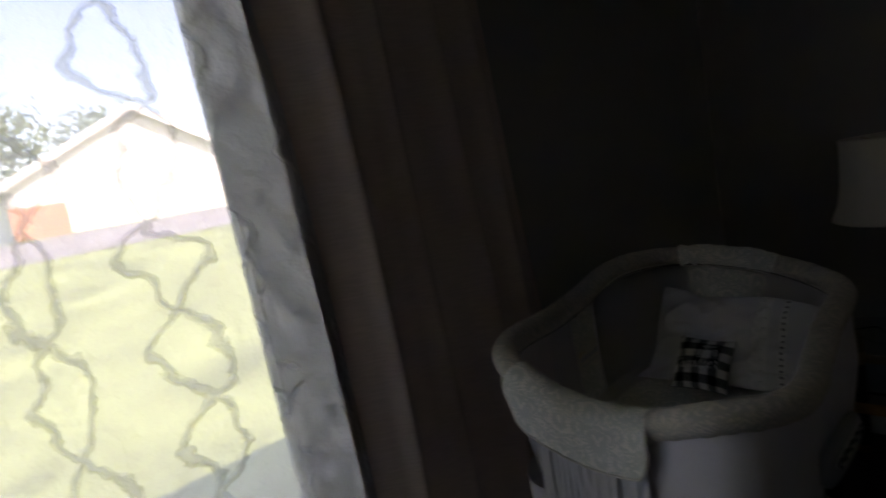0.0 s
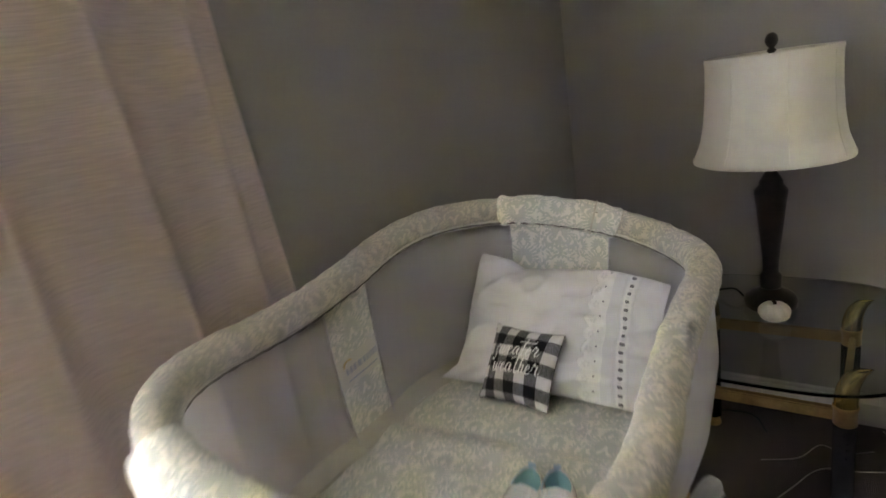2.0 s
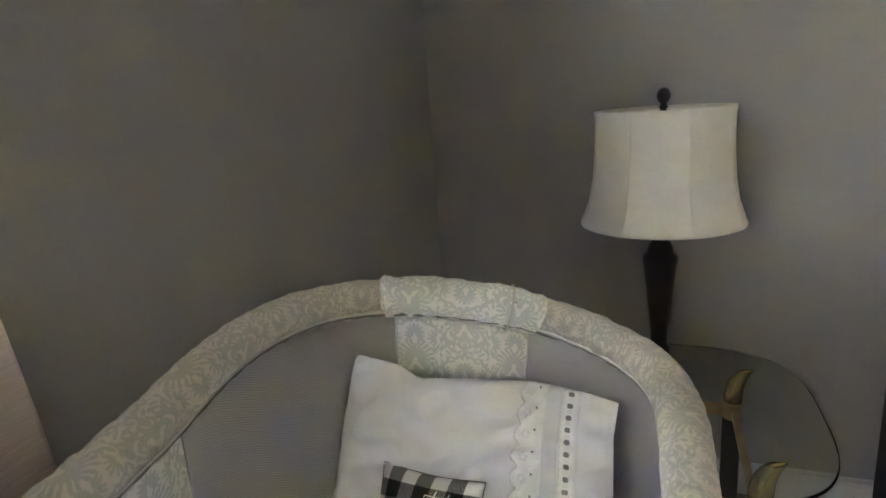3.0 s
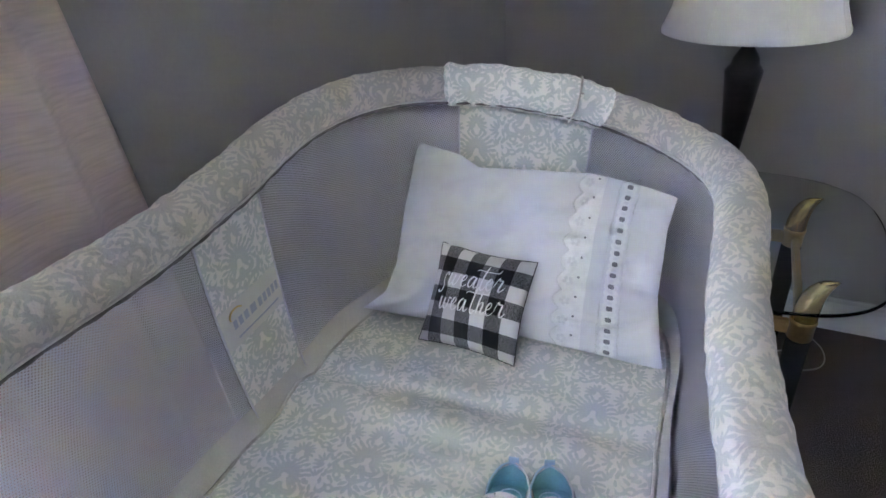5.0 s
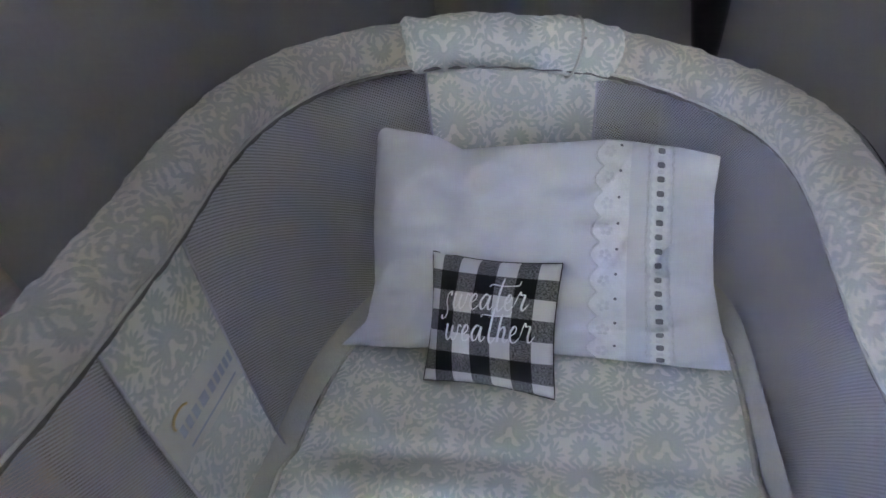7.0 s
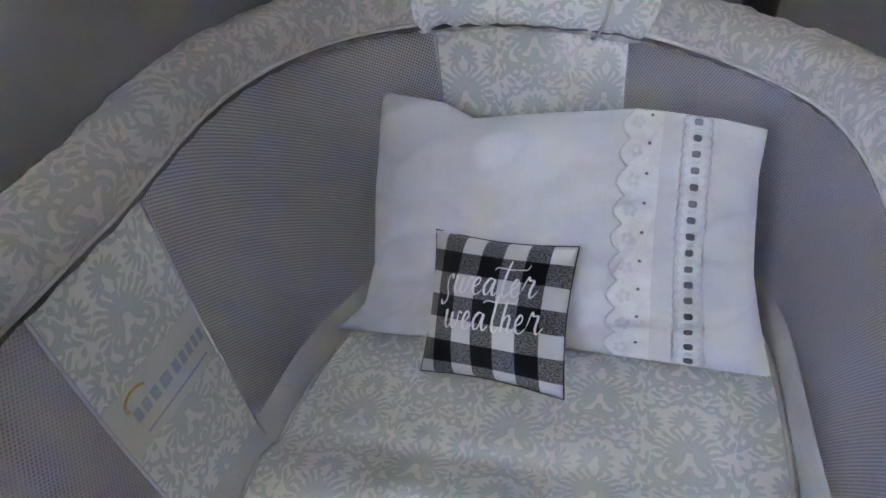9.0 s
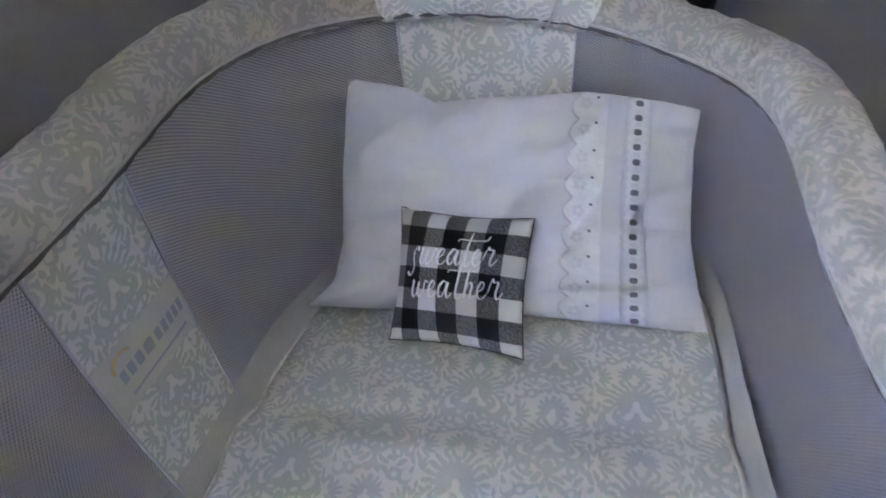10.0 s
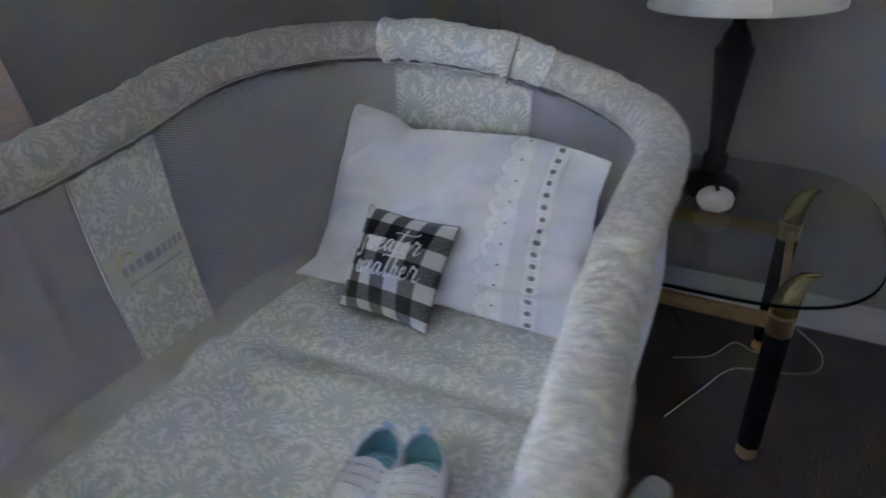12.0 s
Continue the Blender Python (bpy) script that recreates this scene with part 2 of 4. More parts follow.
PAINT = speckled("wall_paint", (0.345, 0.335, 0.32), 0.7, amount=0.04, scale=1.2, fine=160, bump=0.25, dist=0.0012, spec=0.3)
CEILING = speckled("ceiling_paint", (0.72, 0.71, 0.69), 0.8, amount=0.04, fine=120)
TRIM = speckled("trim_paint", (0.66, 0.65, 0.63), 0.4, amount=0.05, scale=3)
CARPET = speckled("carpet_pile", (0.066, 0.046, 0.034), 0.95, amount=0.4, scale=5, fine=260, bump=0.9, dist=0.006, spec=0.1, sheen=0.3)
SHEER, CURTAIN = sheer_cloth(), curtain_cloth()
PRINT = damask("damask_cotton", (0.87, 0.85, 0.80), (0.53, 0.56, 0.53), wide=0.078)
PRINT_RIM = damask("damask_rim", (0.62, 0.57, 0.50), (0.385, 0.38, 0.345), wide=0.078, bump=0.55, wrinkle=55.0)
NET = netting("net_grey", (0.66, 0.65, 0.69), 0.0032, 0.42)
LINING = speckled("white_cover", (0.66, 0.65, 0.70), 0.75, amount=0.05, scale=8, fine=300, bump=0.2, spec=0.2)
# grey for the shade between net and outer cover
COVER_SHADE = speckled("cover_gap_shade", (0.38, 0.37, 0.42), 0.8, amount=0.1, scale=8, fine=300, spec=0.2)
BINDING = speckled("cream_binding", (0.62, 0.60, 0.555), 0.8, amount=0.08, scale=20, fine=400, bump=0.3, spec=0.2)
# dark grey for the shadow in the gap under the rim
RIM_GAP = speckled("rim_gap_shade", (0.20, 0.185, 0.18), 0.8, amount=0.3, scale=40, fine=500, bump=0.4, spec=0.2)
TAG = speckled("tag_satin", (0.70, 0.69, 0.64), 0.5, amount=0.05, scale=30, fine=500)
INK_BLUE = speckled("tag_ink", (0.42, 0.46, 0.53), 0.6, amount=0.05)
INK_GOLD = speckled("tag_gold", (0.72, 0.56, 0.25), 0.6, amount=0.05)
LINEN = speckled("pillow_cotton", (0.76, 0.76, 0.80), 0.85, amount=0.035, scale=9, fine=700, bump=0.25, spec=0.15, dist=0.001, sheen=0.15)
LACE = speckled("lace_thread", (0.84, 0.84, 0.86), 0.45, amount=0.08, scale=60, fine=600, bump=0.6, dist=0.001)
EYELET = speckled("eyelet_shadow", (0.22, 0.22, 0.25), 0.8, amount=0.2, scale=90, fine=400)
RIBBON = speckled("satin_ribbon", (0.80, 0.80, 0.83), 0.25, amount=0.06, scale=40, fine=300)
PLAID = plaid_cloth()
THREAD = speckled("white_thread", (0.93, 0.93, 0.93), 0.6, amount=0.08, scale=200, fine=900, bump=0.4, dist=0.0005)
PIPING = speckled("dark_piping", (0.02, 0.02, 0.022), 0.85, amount=0.2)
PATENT = speckled("patent_white", (0.80, 0.78, 0.79), 0.08, amount=0.03, scale=15, fine=300, bump=0.01, coat=1.0)
TEAL = speckled("teal_lining", (0.20, 0.46, 0.54), 0.8, amount=0.12, scale=40, fine=500, bump=0.3)
PALE_BLUE = speckled("pale_blue_tape", (0.42, 0.60, 0.74), 0.7, amount=0.08, scale=60, fine=600)
SHADE = speckled("shade_linen", (0.74, 0.71, 0.65), 0.8, amount=0.05, scale=12, fine=420, bump=0.3, dist=0.0006, spec=0.2)
BRONZE = speckled("dark_bronze", (0.018, 0.014, 0.012), 0.32, amount=0.4, scale=14, fine=90, bump=0.1)
BLACK = speckled("black_lacquer", (0.012, 0.012, 0.014), 0.25, amount=0.3, scale=12, fine=90, bump=0.05)
BRASS = speckled("polished_brass", (0.72, 0.52, 0.20), 0.2, metal=1.0, amount=0.18, scale=22, fine=120, bump=0.05)
BRASS_DULL = speckled("brushed_brass", (0.50, 0.33, 0.15), 0.38, metal=1.0, amount=0.2, scale=14, fine=90, bump=0.1)
GLASS = glass_clear("table_glass")
PANE = thin_pane("window_pane")
SILVER = speckled("grey_plastic", (0.34, 0.34, 0.35), 0.35, metal=0.3, amount=0.08, scale=20, fine=200)
STICKER = speckled("pale_keypad", (0.62, 0.62, 0.62), 0.45, amount=0.05)
RUBBER = speckled("black_rubber", (0.02, 0.02, 0.02), 0.6, amount=0.2)
PUMPKIN = speckled("white_pumpkin_skin", (0.78, 0.74, 0.68), 0.6, amount=0.08, scale=30, fine=200, bump=0.3)
STEM = speckled("pumpkin_stem", (0.05, 0.03, 0.02), 0.8, amount=0.3, scale=60)
CORD_WHITE = speckled("white_cord", (0.55, 0.53, 0.50), 0.5)
DARK_WOOD = speckled("dark_stained_wood", (0.016, 0.013, 0.012), 0.4, amount=0.5, scale=9, fine=60)
GRASS = speckled("lawn_grass", (0.21, 0.265, 0.10), 0.9, amount=0.45, scale=0.6, fine=9, bump=0.8, dist=0.03)
ASPHALT = speckled("street_asphalt", (0.22, 0.22, 0.23), 0.85, amount=0.2, scale=0.8, fine=60)
SIDING = speckled("house_paint", (0.74, 0.73, 0.71), 0.7, amount=0.05, scale=0.7, fine=30)
BRICK = speckled("house_brick", (0.42, 0.20, 0.12), 0.8, amount=0.3, scale=3, fine=20)
SHINGLE = speckled("roof_shingle", (0.30, 0.25, 0.22), 0.85, amount=0.3, scale=2, fine=12)
BARK = speckled("bark", (0.12, 0.09, 0.07), 0.9, amount=0.3, scale=6)
LEAF = speckled("leaves", (0.09, 0.13, 0.05), 0.7, amount=0.4, scale=3)


# ---- mesh tools ----
def part(name, bm, material, parent=None, label="", smooth=True):
    """Links a bmesh as one mesh object, under a thing if one is given."""
    me = bpy.data.meshes.new(name)
    if smooth:
        for f in bm.faces:
            f.smooth = True
    bm.to_mesh(me)
    bm.free()
    me.materials.append(material)
    ob = new(name, me)
    if parent is not None:
        ob.parent = parent
        ob.matrix_parent_inverse = parent.matrix_world.inverted() if parent.type != "EMPTY" else Matrix.Translation(parent.location).inverted()
    if label:
        ob["label"] = label
    return ob


def thing(name, at, label, category, group="", kind=""):
    e = new(name)
    e.empty_display_size = 0.05
    e.location = at
    return tagged(e, label, category, group, kind)


def box(x0, y0, z0, x1, y1, z1, bevel=0.0, bm=None):
    bm = bm or bmesh.new()
    r = bmesh.ops.create_cube(bm, size=1.0)
    for v in r["verts"]:
        v.co = Vector(((x0 + x1) / 2 + v.co.x * (x1 - x0), (y0 + y1) / 2 + v.co.y * (y1 - y0), (z0 + z1) / 2 + v.co.z * (z1 - z0)))
    if bevel:
        edges = list({e for v in r["verts"] for e in v.link_edges})
        bmesh.ops.bevel(bm, geom=edges, offset=bevel, segments=2, affect="EDGES")
    return bm


def sheet(fn, nu, nv, wrap_u=False, wrap_v=False, uvfn=None, bm=None):
    """A grid of quads from fn(i/nu, j/nv); uvfn gives its UV in metres."""
    bm = bm or bmesh.new()
    cu, cv = nu + (0 if wrap_u else 1), nv + (0 if wrap_v else 1)
    rows = [[bm.verts.new(fn(i / nu, j / nv)) for j in range(cv)] for i in range(cu)]
    layer = bm.loops.layers.uv.verify() if uvfn else None
    for i in range(nu):
        for j in range(nv):
            ks = ((i, j), (i + 1, j), (i + 1, j + 1), (i, j + 1))
            f = bm.faces.new([rows[a % cu][b % cv] for a, b in ks])
            if layer:
                for loop, (a, b) in zip(f.loops, ks):
                    loop[layer].uv = uvfn(a / nu, b / nv)
    return bm


def lathe(profile, n=40, at=(0, 0, 0), bm=None):
    """Turned shape from (radius, height) pairs."""
    bm = bm or bmesh.new()
    rings = []
    for r, z in profile:
        rings.append([bm.verts.new((at[0] + r * math.cos(2 * math.pi * k / n), at[1] + r * math.sin(2 * math.pi * k / n), at[2] + z)) for k in range(n)])
    for a, b in zip(rings, rings[1:]):
        for k in range(n):
            bm.faces.new((a[k], a[(k + 1) % n], b[(k + 1) % n], b[k]))
    for ring, flip in ((rings[0], True), (rings[-1], False)):
        if (ring[0].co - ring[n // 2].co).length > 1e-4:
            bm.faces.new(ring[::-1] if flip else ring)
    return bm


def tube(points, radius, n=8, closed=False, bm=None, taper=None):
    """A round rod along points; taper gives the radius at 0..1."""
    bm = bm or bmesh.new()
    pts = [Vector(p) for p in points]
    count = len(pts)
    rings, last = [], None
    for i, p in enumerate(pts):
        a = pts[(i - 1) % count] if closed or i else pts[0]
        b = pts[(i + 1) % count] if closed or i < count - 1 else pts[-1]
        d = (b - a).normalized()
        up = last if last is not None else (Vector((0, 0, 1)) if abs(d.z) < 0.9 else Vector((1, 0, 0)))
        s = d.cross(up).normalized()
        last = s.cross(d).normalized()
        r = taper(i / (count - 1)) if taper else radius
        rings.append([bm.verts.new(p + r * (math.cos(2 * math.pi * k / n) * s + math.sin(2 * math.pi * k / n) * last)) for k in range(n)])
    pairs = list(zip(rings, rings[1:])) + ([(rings[-1], rings[0])] if closed else [])
    for a, b in pairs:
        for k in range(n):
            bm.faces.new((a[k], a[(k + 1) % n], b[(k + 1) % n], b[k]))
    if not closed:
        bm.faces.new(rings[0][::-1])
        bm.faces.new(rings[-1])
    return bm


def curve_points(knots, n):
    """Smooth points through knots (Catmull-Rom)."""
    k = [Vector(p) for p in knots]
    k = [2 * k[0] - k[1]] + k + [2 * k[-1] - k[-2]]
    out = []
    for i in range(1, len(k) - 2):
        for s in range(n):
            t = s / n
            a, b, c, d = k[i - 1:i + 3]
            out.append(0.5 * (2 * b + (c - a) * t + (2 * a - 5 * b + 4 * c - d) * t * t + (3 * b - a - 3 * c + d) * t ** 3))
    return out + [k[-2]]


# ---- the room ----
WX, NY, EX, SY, TOP = -1.11, 2.60, 3.1, -2.6, 2.55
WIN = (-1.25, 0.74, 0.30, 2.30)

part("floor", box(WX - 0.2, SY - 0.2, -0.12, EX + 0.2, NY + 0.2, 0.0), CARPET, smooth=False)
tagged(bpy.data.objects["floor"], "brown cut-pile carpet over the whole floor", "floor", kind="structure")
part("ceiling", box(WX - 0.2, SY - 0.2, TOP, EX + 0.2, NY + 0.2, TOP + 0.15), CEILING, smooth=False)
tagged(bpy.data.objects["ceiling"], "plain off-white painted ceiling", "ceiling", kind="structure")


def holed_wall(name, fixed, lo, hi, along, hole, label):
    """A wall with one opening; along is 'y' for a wall across x. hole: from, to, sill, head."""
    bm = bmesh.new()
    a0, a1 = along
    h0, h1, z0, z1 = hole
    for p0, p1, q0, q1 in ((a0, h0, 0, TOP), (h1, a1, 0, TOP), (h0, h1, 0, z0), (h0, h1, z1, TOP)):
        if fixed == "x":
            box(lo, p0, q0, hi, p1, q1, bm=bm)
        else:
            box(p0, lo, q0, p1, hi, q1, bm=bm)
    return tagged(part(name, bm, PAINT, smooth=False), label, "wall", kind="structure")


holed_wall("wall_west", "x", WX - 0.2, WX, (SY, NY), WIN, "greige painted wall with the curtained window")
tagged(part("wall_north", box(WX - 0.2, NY, 0, EX + 0.2, NY + 0.2, TOP), PAINT, smooth=False), "plain greige painted wall behind the lamp table", "wall", kind="structure")
tagged(part("wall_east", box(EX, SY, 0, EX + 0.2, NY, TOP), PAINT, smooth=False), "plain greige painted wall", "wall", kind="structure")
tagged(part("wall_south", box(WX - 0.2, SY - 0.2, 0, EX + 0.2, SY, TOP), PAINT, smooth=False), "plain greige painted wall", "wall", kind="structure")


def skirting(name, x0, y0, x1, y1, out):
    """Baseboard with a rounded top along a wall."""
    prof = [(0, 0), (0.016, 0), (0.016, 0.075), (0.012, 0.088), (0.006, 0.094), (0.003, 0.100), (0, 0.100)]
    bm = bmesh.new()
    ends = []
    for x, y in ((x0, y0), (x1, y1)):
        ends.append([bm.verts.new((x + out[0] * d, y + out[1] * d, h)) for d, h in prof])
    for k in range(len(prof) - 1):
        bm.faces.new((ends[0][k], ends[0][k + 1], ends[1][k + 1], ends[1][k]))
    for e in ends:
        bm.faces.new(e)
    bmesh.ops.recalc_face_normals(bm, faces=bm.faces)
    return tagged(part(name, bm, TRIM, smooth=False), "white painted wooden baseboard along the wall", "baseboard", kind="structure")


skirting("baseboard", WX + 0.017, NY, EX, NY, (0, -1))
skirting("baseboard", WX, SY, WX, NY, (1, 0))
skirting("baseboard", EX, SY, EX, NY - 0.017, (-1, 0))


def window(name, fixed, at, hole, label):
    """Fixed window in an opening, with frame and pane."""
    h0, h1, z0, z1 = hole

    def bar(p0, p1, q0, q1, d0, d1, bev=0.004):
        return box(at + d0, p0, q0, at + d1, p1, q1, bev) if fixed == "x" else box(p0, at + d0, q0, p1, at + d1, q1, bev)

    mid = (h0 + h1) / 2
    win = thing(name, (at, mid, z0) if fixed == "x" else (mid, at, z0), label, "window", kind="structure")
    bm = bar(h0, h0 + 0.05, z0, z1, -0.05, 0.05)
    for extra in (bar(h1 - 0.05, h1, z0, z1, -0.05, 0.05), bar(h0 + 0.05, h1 - 0.05, z1 - 0.05, z1, -0.05, 0.05), bar(h0 + 0.05, h1 - 0.05, z0, z0 + 0.05, -0.05, 0.05)):
        me = bpy.data.meshes.new("tmp")
        extra.to_mesh(me)
        extra.free()
        bm.from_mesh(me)
        bpy.data.meshes.remove(me)
    part("window_frame", bm, TRIM, win, smooth=False)
    p = part("pane", bar(h0 + 0.05, h1 - 0.05, z0 + 0.05, z1 - 0.05, -0.003, 0.003, 0), PANE, win, smooth=False)
    p.visible_shadow = False
    return win


window("window_1", "x", WX - 0.11, WIN, "white-framed picture window behind sheer and blackout curtains")

# ---- curtains ----


def drape(name, cloth, top, rows, x0, depth, waves, seed, label, cols, uvw):
    """Hanging cloth: rows give (z, left y, right y); folds run down it and wander a little."""
    rnd = random.Random(seed)
    ph = [rnd.uniform(0, 6.28) for _ in range(4)]
    zs = [r[0] for r in rows]

    def edge(z, k):
        return float(np.interp(z, zs[::-1], [r[k] for r in rows][::-1]))

    def fn(u, v):
        z = top + (zs[-1] - top) * v
        y0, y1 = edge(z, 1), edge(z, 2)
        w = u + 0.030 * math.sin(2.3 * v + ph[0]) + 0.012 * math.sin(7 * v + 9 * u)
        a = math.sin(2 * math.pi * waves * w + ph[1]) + 0.45 * math.sin(2 * math.pi * waves * 0.53 * w + ph[2] + 0.8 * v) + 0.22 * math.sin(2 * math.pi * waves * 2.1 * w + ph[3])
        soft = 0.5 + 0.5 * min(1, v * 3)
        y = y0 + (y1 - y0) * (u if cloth is CURTAIN else min(1.0, u / 0.72))
        x = x0 + depth * soft * a * 0.6 + 0.004 * noise.noise((u * 9, v * 5, seed))
        if cloth is CURTAIN:
            k = max(0.0, (u - 0.72) / 0.28)
            x = x * (1 - k) + (-1.047 + 0.3 * (x - x0)) * k
        elif u > 0.72:
            q = (u - 0.72) / 0.28
            y = y1 - 0.17 * (0.5 - 0.5 * math.cos(q * 5 * math.pi)) * (1 - 0.2 * q)
            x += 0.011 * q
        return (x, y + 0.010 * math.cos(2 * math.pi * waves * w + ph[1]), z)

    bm = sheet(fn, cols, 90, uvfn=lambda u, v: (u * uvw, v * (top - zs[-1])))
    ob = part(name, bm, cloth)
    sol = ob.modifiers.new("thick", "SOLIDIFY")
    sol.thickness = 0.0012 if cloth is CURTAIN else 0.0
    if cloth is SHEER:
        ob.modifiers.remove(sol)
    return tagged(ob, label, "curtain")


drape("blackout_curtain", CURTAIN, 2.36, [(2.36, 0.50, 1.125), (1.55, 0.545, 1.178), (1.25, 0.56, 1.196), (0.93, 0.575, 1.222), (0.02, 0.60, 1.28)], -1.025, 0.042, 4.1, 5,
      "taupe slub-weave blackout curtain hanging in deep folds by the window", 150, 1.3)
drape("sheer_curtain", SHEER, 2.34, [(2.34, -1.32, 0.545), (0.02, -1.34, 0.625)], -1.072, 0.014, 7.5, 9,
      "white voile sheer curtain embroidered with a trellis, across the window", 200, 2.2)
rod = thing("curtain_rod", (-1.05, 0.1, 2.36), "dark metal curtain rod on wall brackets", "curtain rod")
part("pole", tube([(-1.05, y, 2.36) for y in (-1.45, -0.4, 0.4, 1.3)], 0.011, 14), BRONZE, rod)
for yy in (-1.4, 1.2):
    part("bracket", box(WX, yy - 0.008, 2.348, -1.05, yy + 0.008, 2.372, 0.002), BRONZE, rod, smooth=False)

# ---- the bassinet ----
BC = (-0.6586, 1.2549)
PHI = 0.065


def rim_plan(th, k=1.0):
    """Plan of the rim's centre line at an angle, scaled about the middle."""
    c, s = math.cos(th), math.sin(th)
    e, b = (2 / 2.338, 0.4195) if s >= 0 else (2 / 2.519, 0.4423)
    g = 1 + 0.0209 * math.sin(2 * th) - 0.0207 * math.sin(3 * th) - 0.0245 * math.cos(3 * th) - 0.079 * math.cos(4 * th) - 0.0247 * math.sin(4 * th)
    u = 0.2905 * math.copysign(abs(c) ** e, c) * g * k
    v = b * math.copysign(abs(s) ** e, s) * g * k
    return u * math.cos(PHI) - v * math.sin(PHI), u * math.sin(PHI) + v * math.cos(PHI)


def rim_z(th):
    return (0.8783 + 0.0405 * math.sin(th) + 0.0022 * math.cos(2 * th) - 0.0482 * math.cos(th) - 0.0093 * math.sin(3 * th) - 0.0103 * math.cos(4 * th)
            - 0.0068 * math.sin(2 * th) + 0.0037 * math.cos(3 * th) + 0.0035 * math.sin(4 * th) + 0.0114 * math.sin(5 * th) + 0.009 * math.exp(-((th % (2 * math.pi) - 2.94) / 0.26) ** 2))


def rim_at(th):
    x, y = rim_plan(th)
    return Vector((BC[0] + x, BC[1] + y, rim_z(th)))


# stations at even steps of length round the rim
_fine = [2 * math.pi * k / 1440 for k in range(1441)]
_len = [0.0]
for _a, _b in zip(_fine, _fine[1:]):
    _len.append(_len[-1] + (rim_at(_b) - rim_at(_a)).length)
RIM_LEN = _len[-1]


def th_of(s):
    return float(np.interp((s % 1.0) * RIM_LEN, _len, _fine))


def s_of(deg):
    return float(np.interp(radians(deg % 360), _fine, _len)) / RIM_LEN


def rim_frame(s):
    p, q = rim_at(th_of(s)), rim_at(th_of(s + 0.002))
    d = (q - p).normalized()
    out = d.cross(Vector((0, 0, 1))).normalized()
    return p, out, out.cross(d).normalized()


R0 = 0.0275


def wrapped(s0, s1, r, n, amp, seed, ring=20):
    """A stretch of the padded rim with gathered cloth round it."""
    whole = s1 - s0 >= 0.999

    def fn(u, v):
        s = s0 + (s1 - s0) * u
        p, out, up = rim_frame(s)
        a = 2 * math.pi * v
        L = s * RIM_LEN
        rr = r + amp * (noise.noise((L * 55, 1.5 * math.cos(a), 1.5 * math.sin(a) + seed)) + 0.35 * noise.noise((L * 140, math.cos(a) * 2, math.sin(a) * 2 + seed)))
        if not whole:
            rr -= 0.004 * (max(0, 1 - u * n / 3) + max(0, 1 - (1 - u) * n / 3))
        return p + rr * (math.cos(a) * out + math.sin(a) * up)

    return sheet(fn, n, ring, wrap_u=whole, wrap_v=True, uvfn=lambda u, v: ((s0 + (s1 - s0) * u) * RIM_LEN, v * 2 * math.pi * r))


bass = thing("bassinet", (BC[0], BC[1], 0), "swivel bassinet with damask-covered padded rim and grey net sides", "bassinet")
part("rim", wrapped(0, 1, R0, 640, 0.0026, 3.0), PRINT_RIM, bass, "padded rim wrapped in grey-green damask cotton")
S_HEAD = (s_of(77), s_of(119))
part("rim_sleeve", wrapped(*S_HEAD, R0 + 0.0032, 110, 0.0032, 11.0, 24), PRINT, bass, "gathered damask sleeve over the rim")
part("rim_seam", tube([rim_frame(s_of(85))[0] + (R0 + 0.0062) * (math.cos(a) * rim_frame(s_of(85))[1] + math.sin(a) * rim_frame(s_of(85))[2]) for a in np.linspace(0, 2 * math.pi, 25)[:-1]], 0.0016, 6, True), BINDING, bass)

MZ = 0.615


def floor_edge(th, k=0.90):
    x, y = rim_plan(th, k)
    return Vector((BC[0] - 0.012 + x, BC[1] + y, MZ + 0.012))


def wall_top(th):
    p = rim_at(th)
    x, y = rim_plan(th, 0.995)
    return Vector((BC[0] + x, BC[1] + y, p.z - 0.022))


def wall_strip(d0, d1, n, shift=0.0, low=0.0, high=1.0, rows=10):
    """A stretch of the inner side between two angles, slack between rim and tray."""
    def fn(u, v):
        th = radians(d0 + (d1 - d0) * u)
        a, b = wall_top(th), floor_edge(th)
        w = low + (high - low) * v
        p = b.lerp(a, w)
        mid = Vector((BC[0], BC[1], p.z)) - p
        return p + mid.normalized() * (shift - 0.006 * math.sin(math.pi * w))

    def uvf(u, v):
        d = d0 + (d1 - d0) * u
        return ((s_of(d) + (1.0 if d >= 360 else 0.0)) * RIM_LEN, (low + (high - low) * v) * 0.27)

    return sheet(fn, n, rows, uvfn=uvf)


NETS = [(115, 174.6, 60), (185.4, 262, 60), (278, 440, 120)]
for d0, d1, n in NETS:
    part("net_side", wall_strip(d0, d1, n), NET, bass, "grey knitted net side")
for d0, d1 in ((80, 115), (174.6, 185.4), (262, 278)):
    part("fabric_panel", wall_strip(d0, d1, 16, 0.001), PRINT, bass, "damask cotton panel between the net sides")
for d in (80, 115, 174.6, 185.4):
    th = radians(d)
    a, b = wall_top(th), floor_edge(th)
    c = Vector((BC[0], BC[1], 0))
    pts = []
    for k in range(13):
        p = b.lerp(a, k / 12)
        m = Vector((BC[0], BC[1], p.z)) - p
        pts.append(p + m.normalized() * (0.003 - 0.006 * math.sin(math.pi * k / 12)))
    part("panel_binding", tube(pts, 0.0016, 6), LINING, bass)
part("rim_piping", tube([rim_frame(k / 360)[0] + Vector((0, 0, -R0 * 0.62)) - 0.80 * R0 * rim_frame(k / 360)[1] for k in range(360)], 0.0021, 6, True), BINDING, bass, "thin cream piping under the rim")
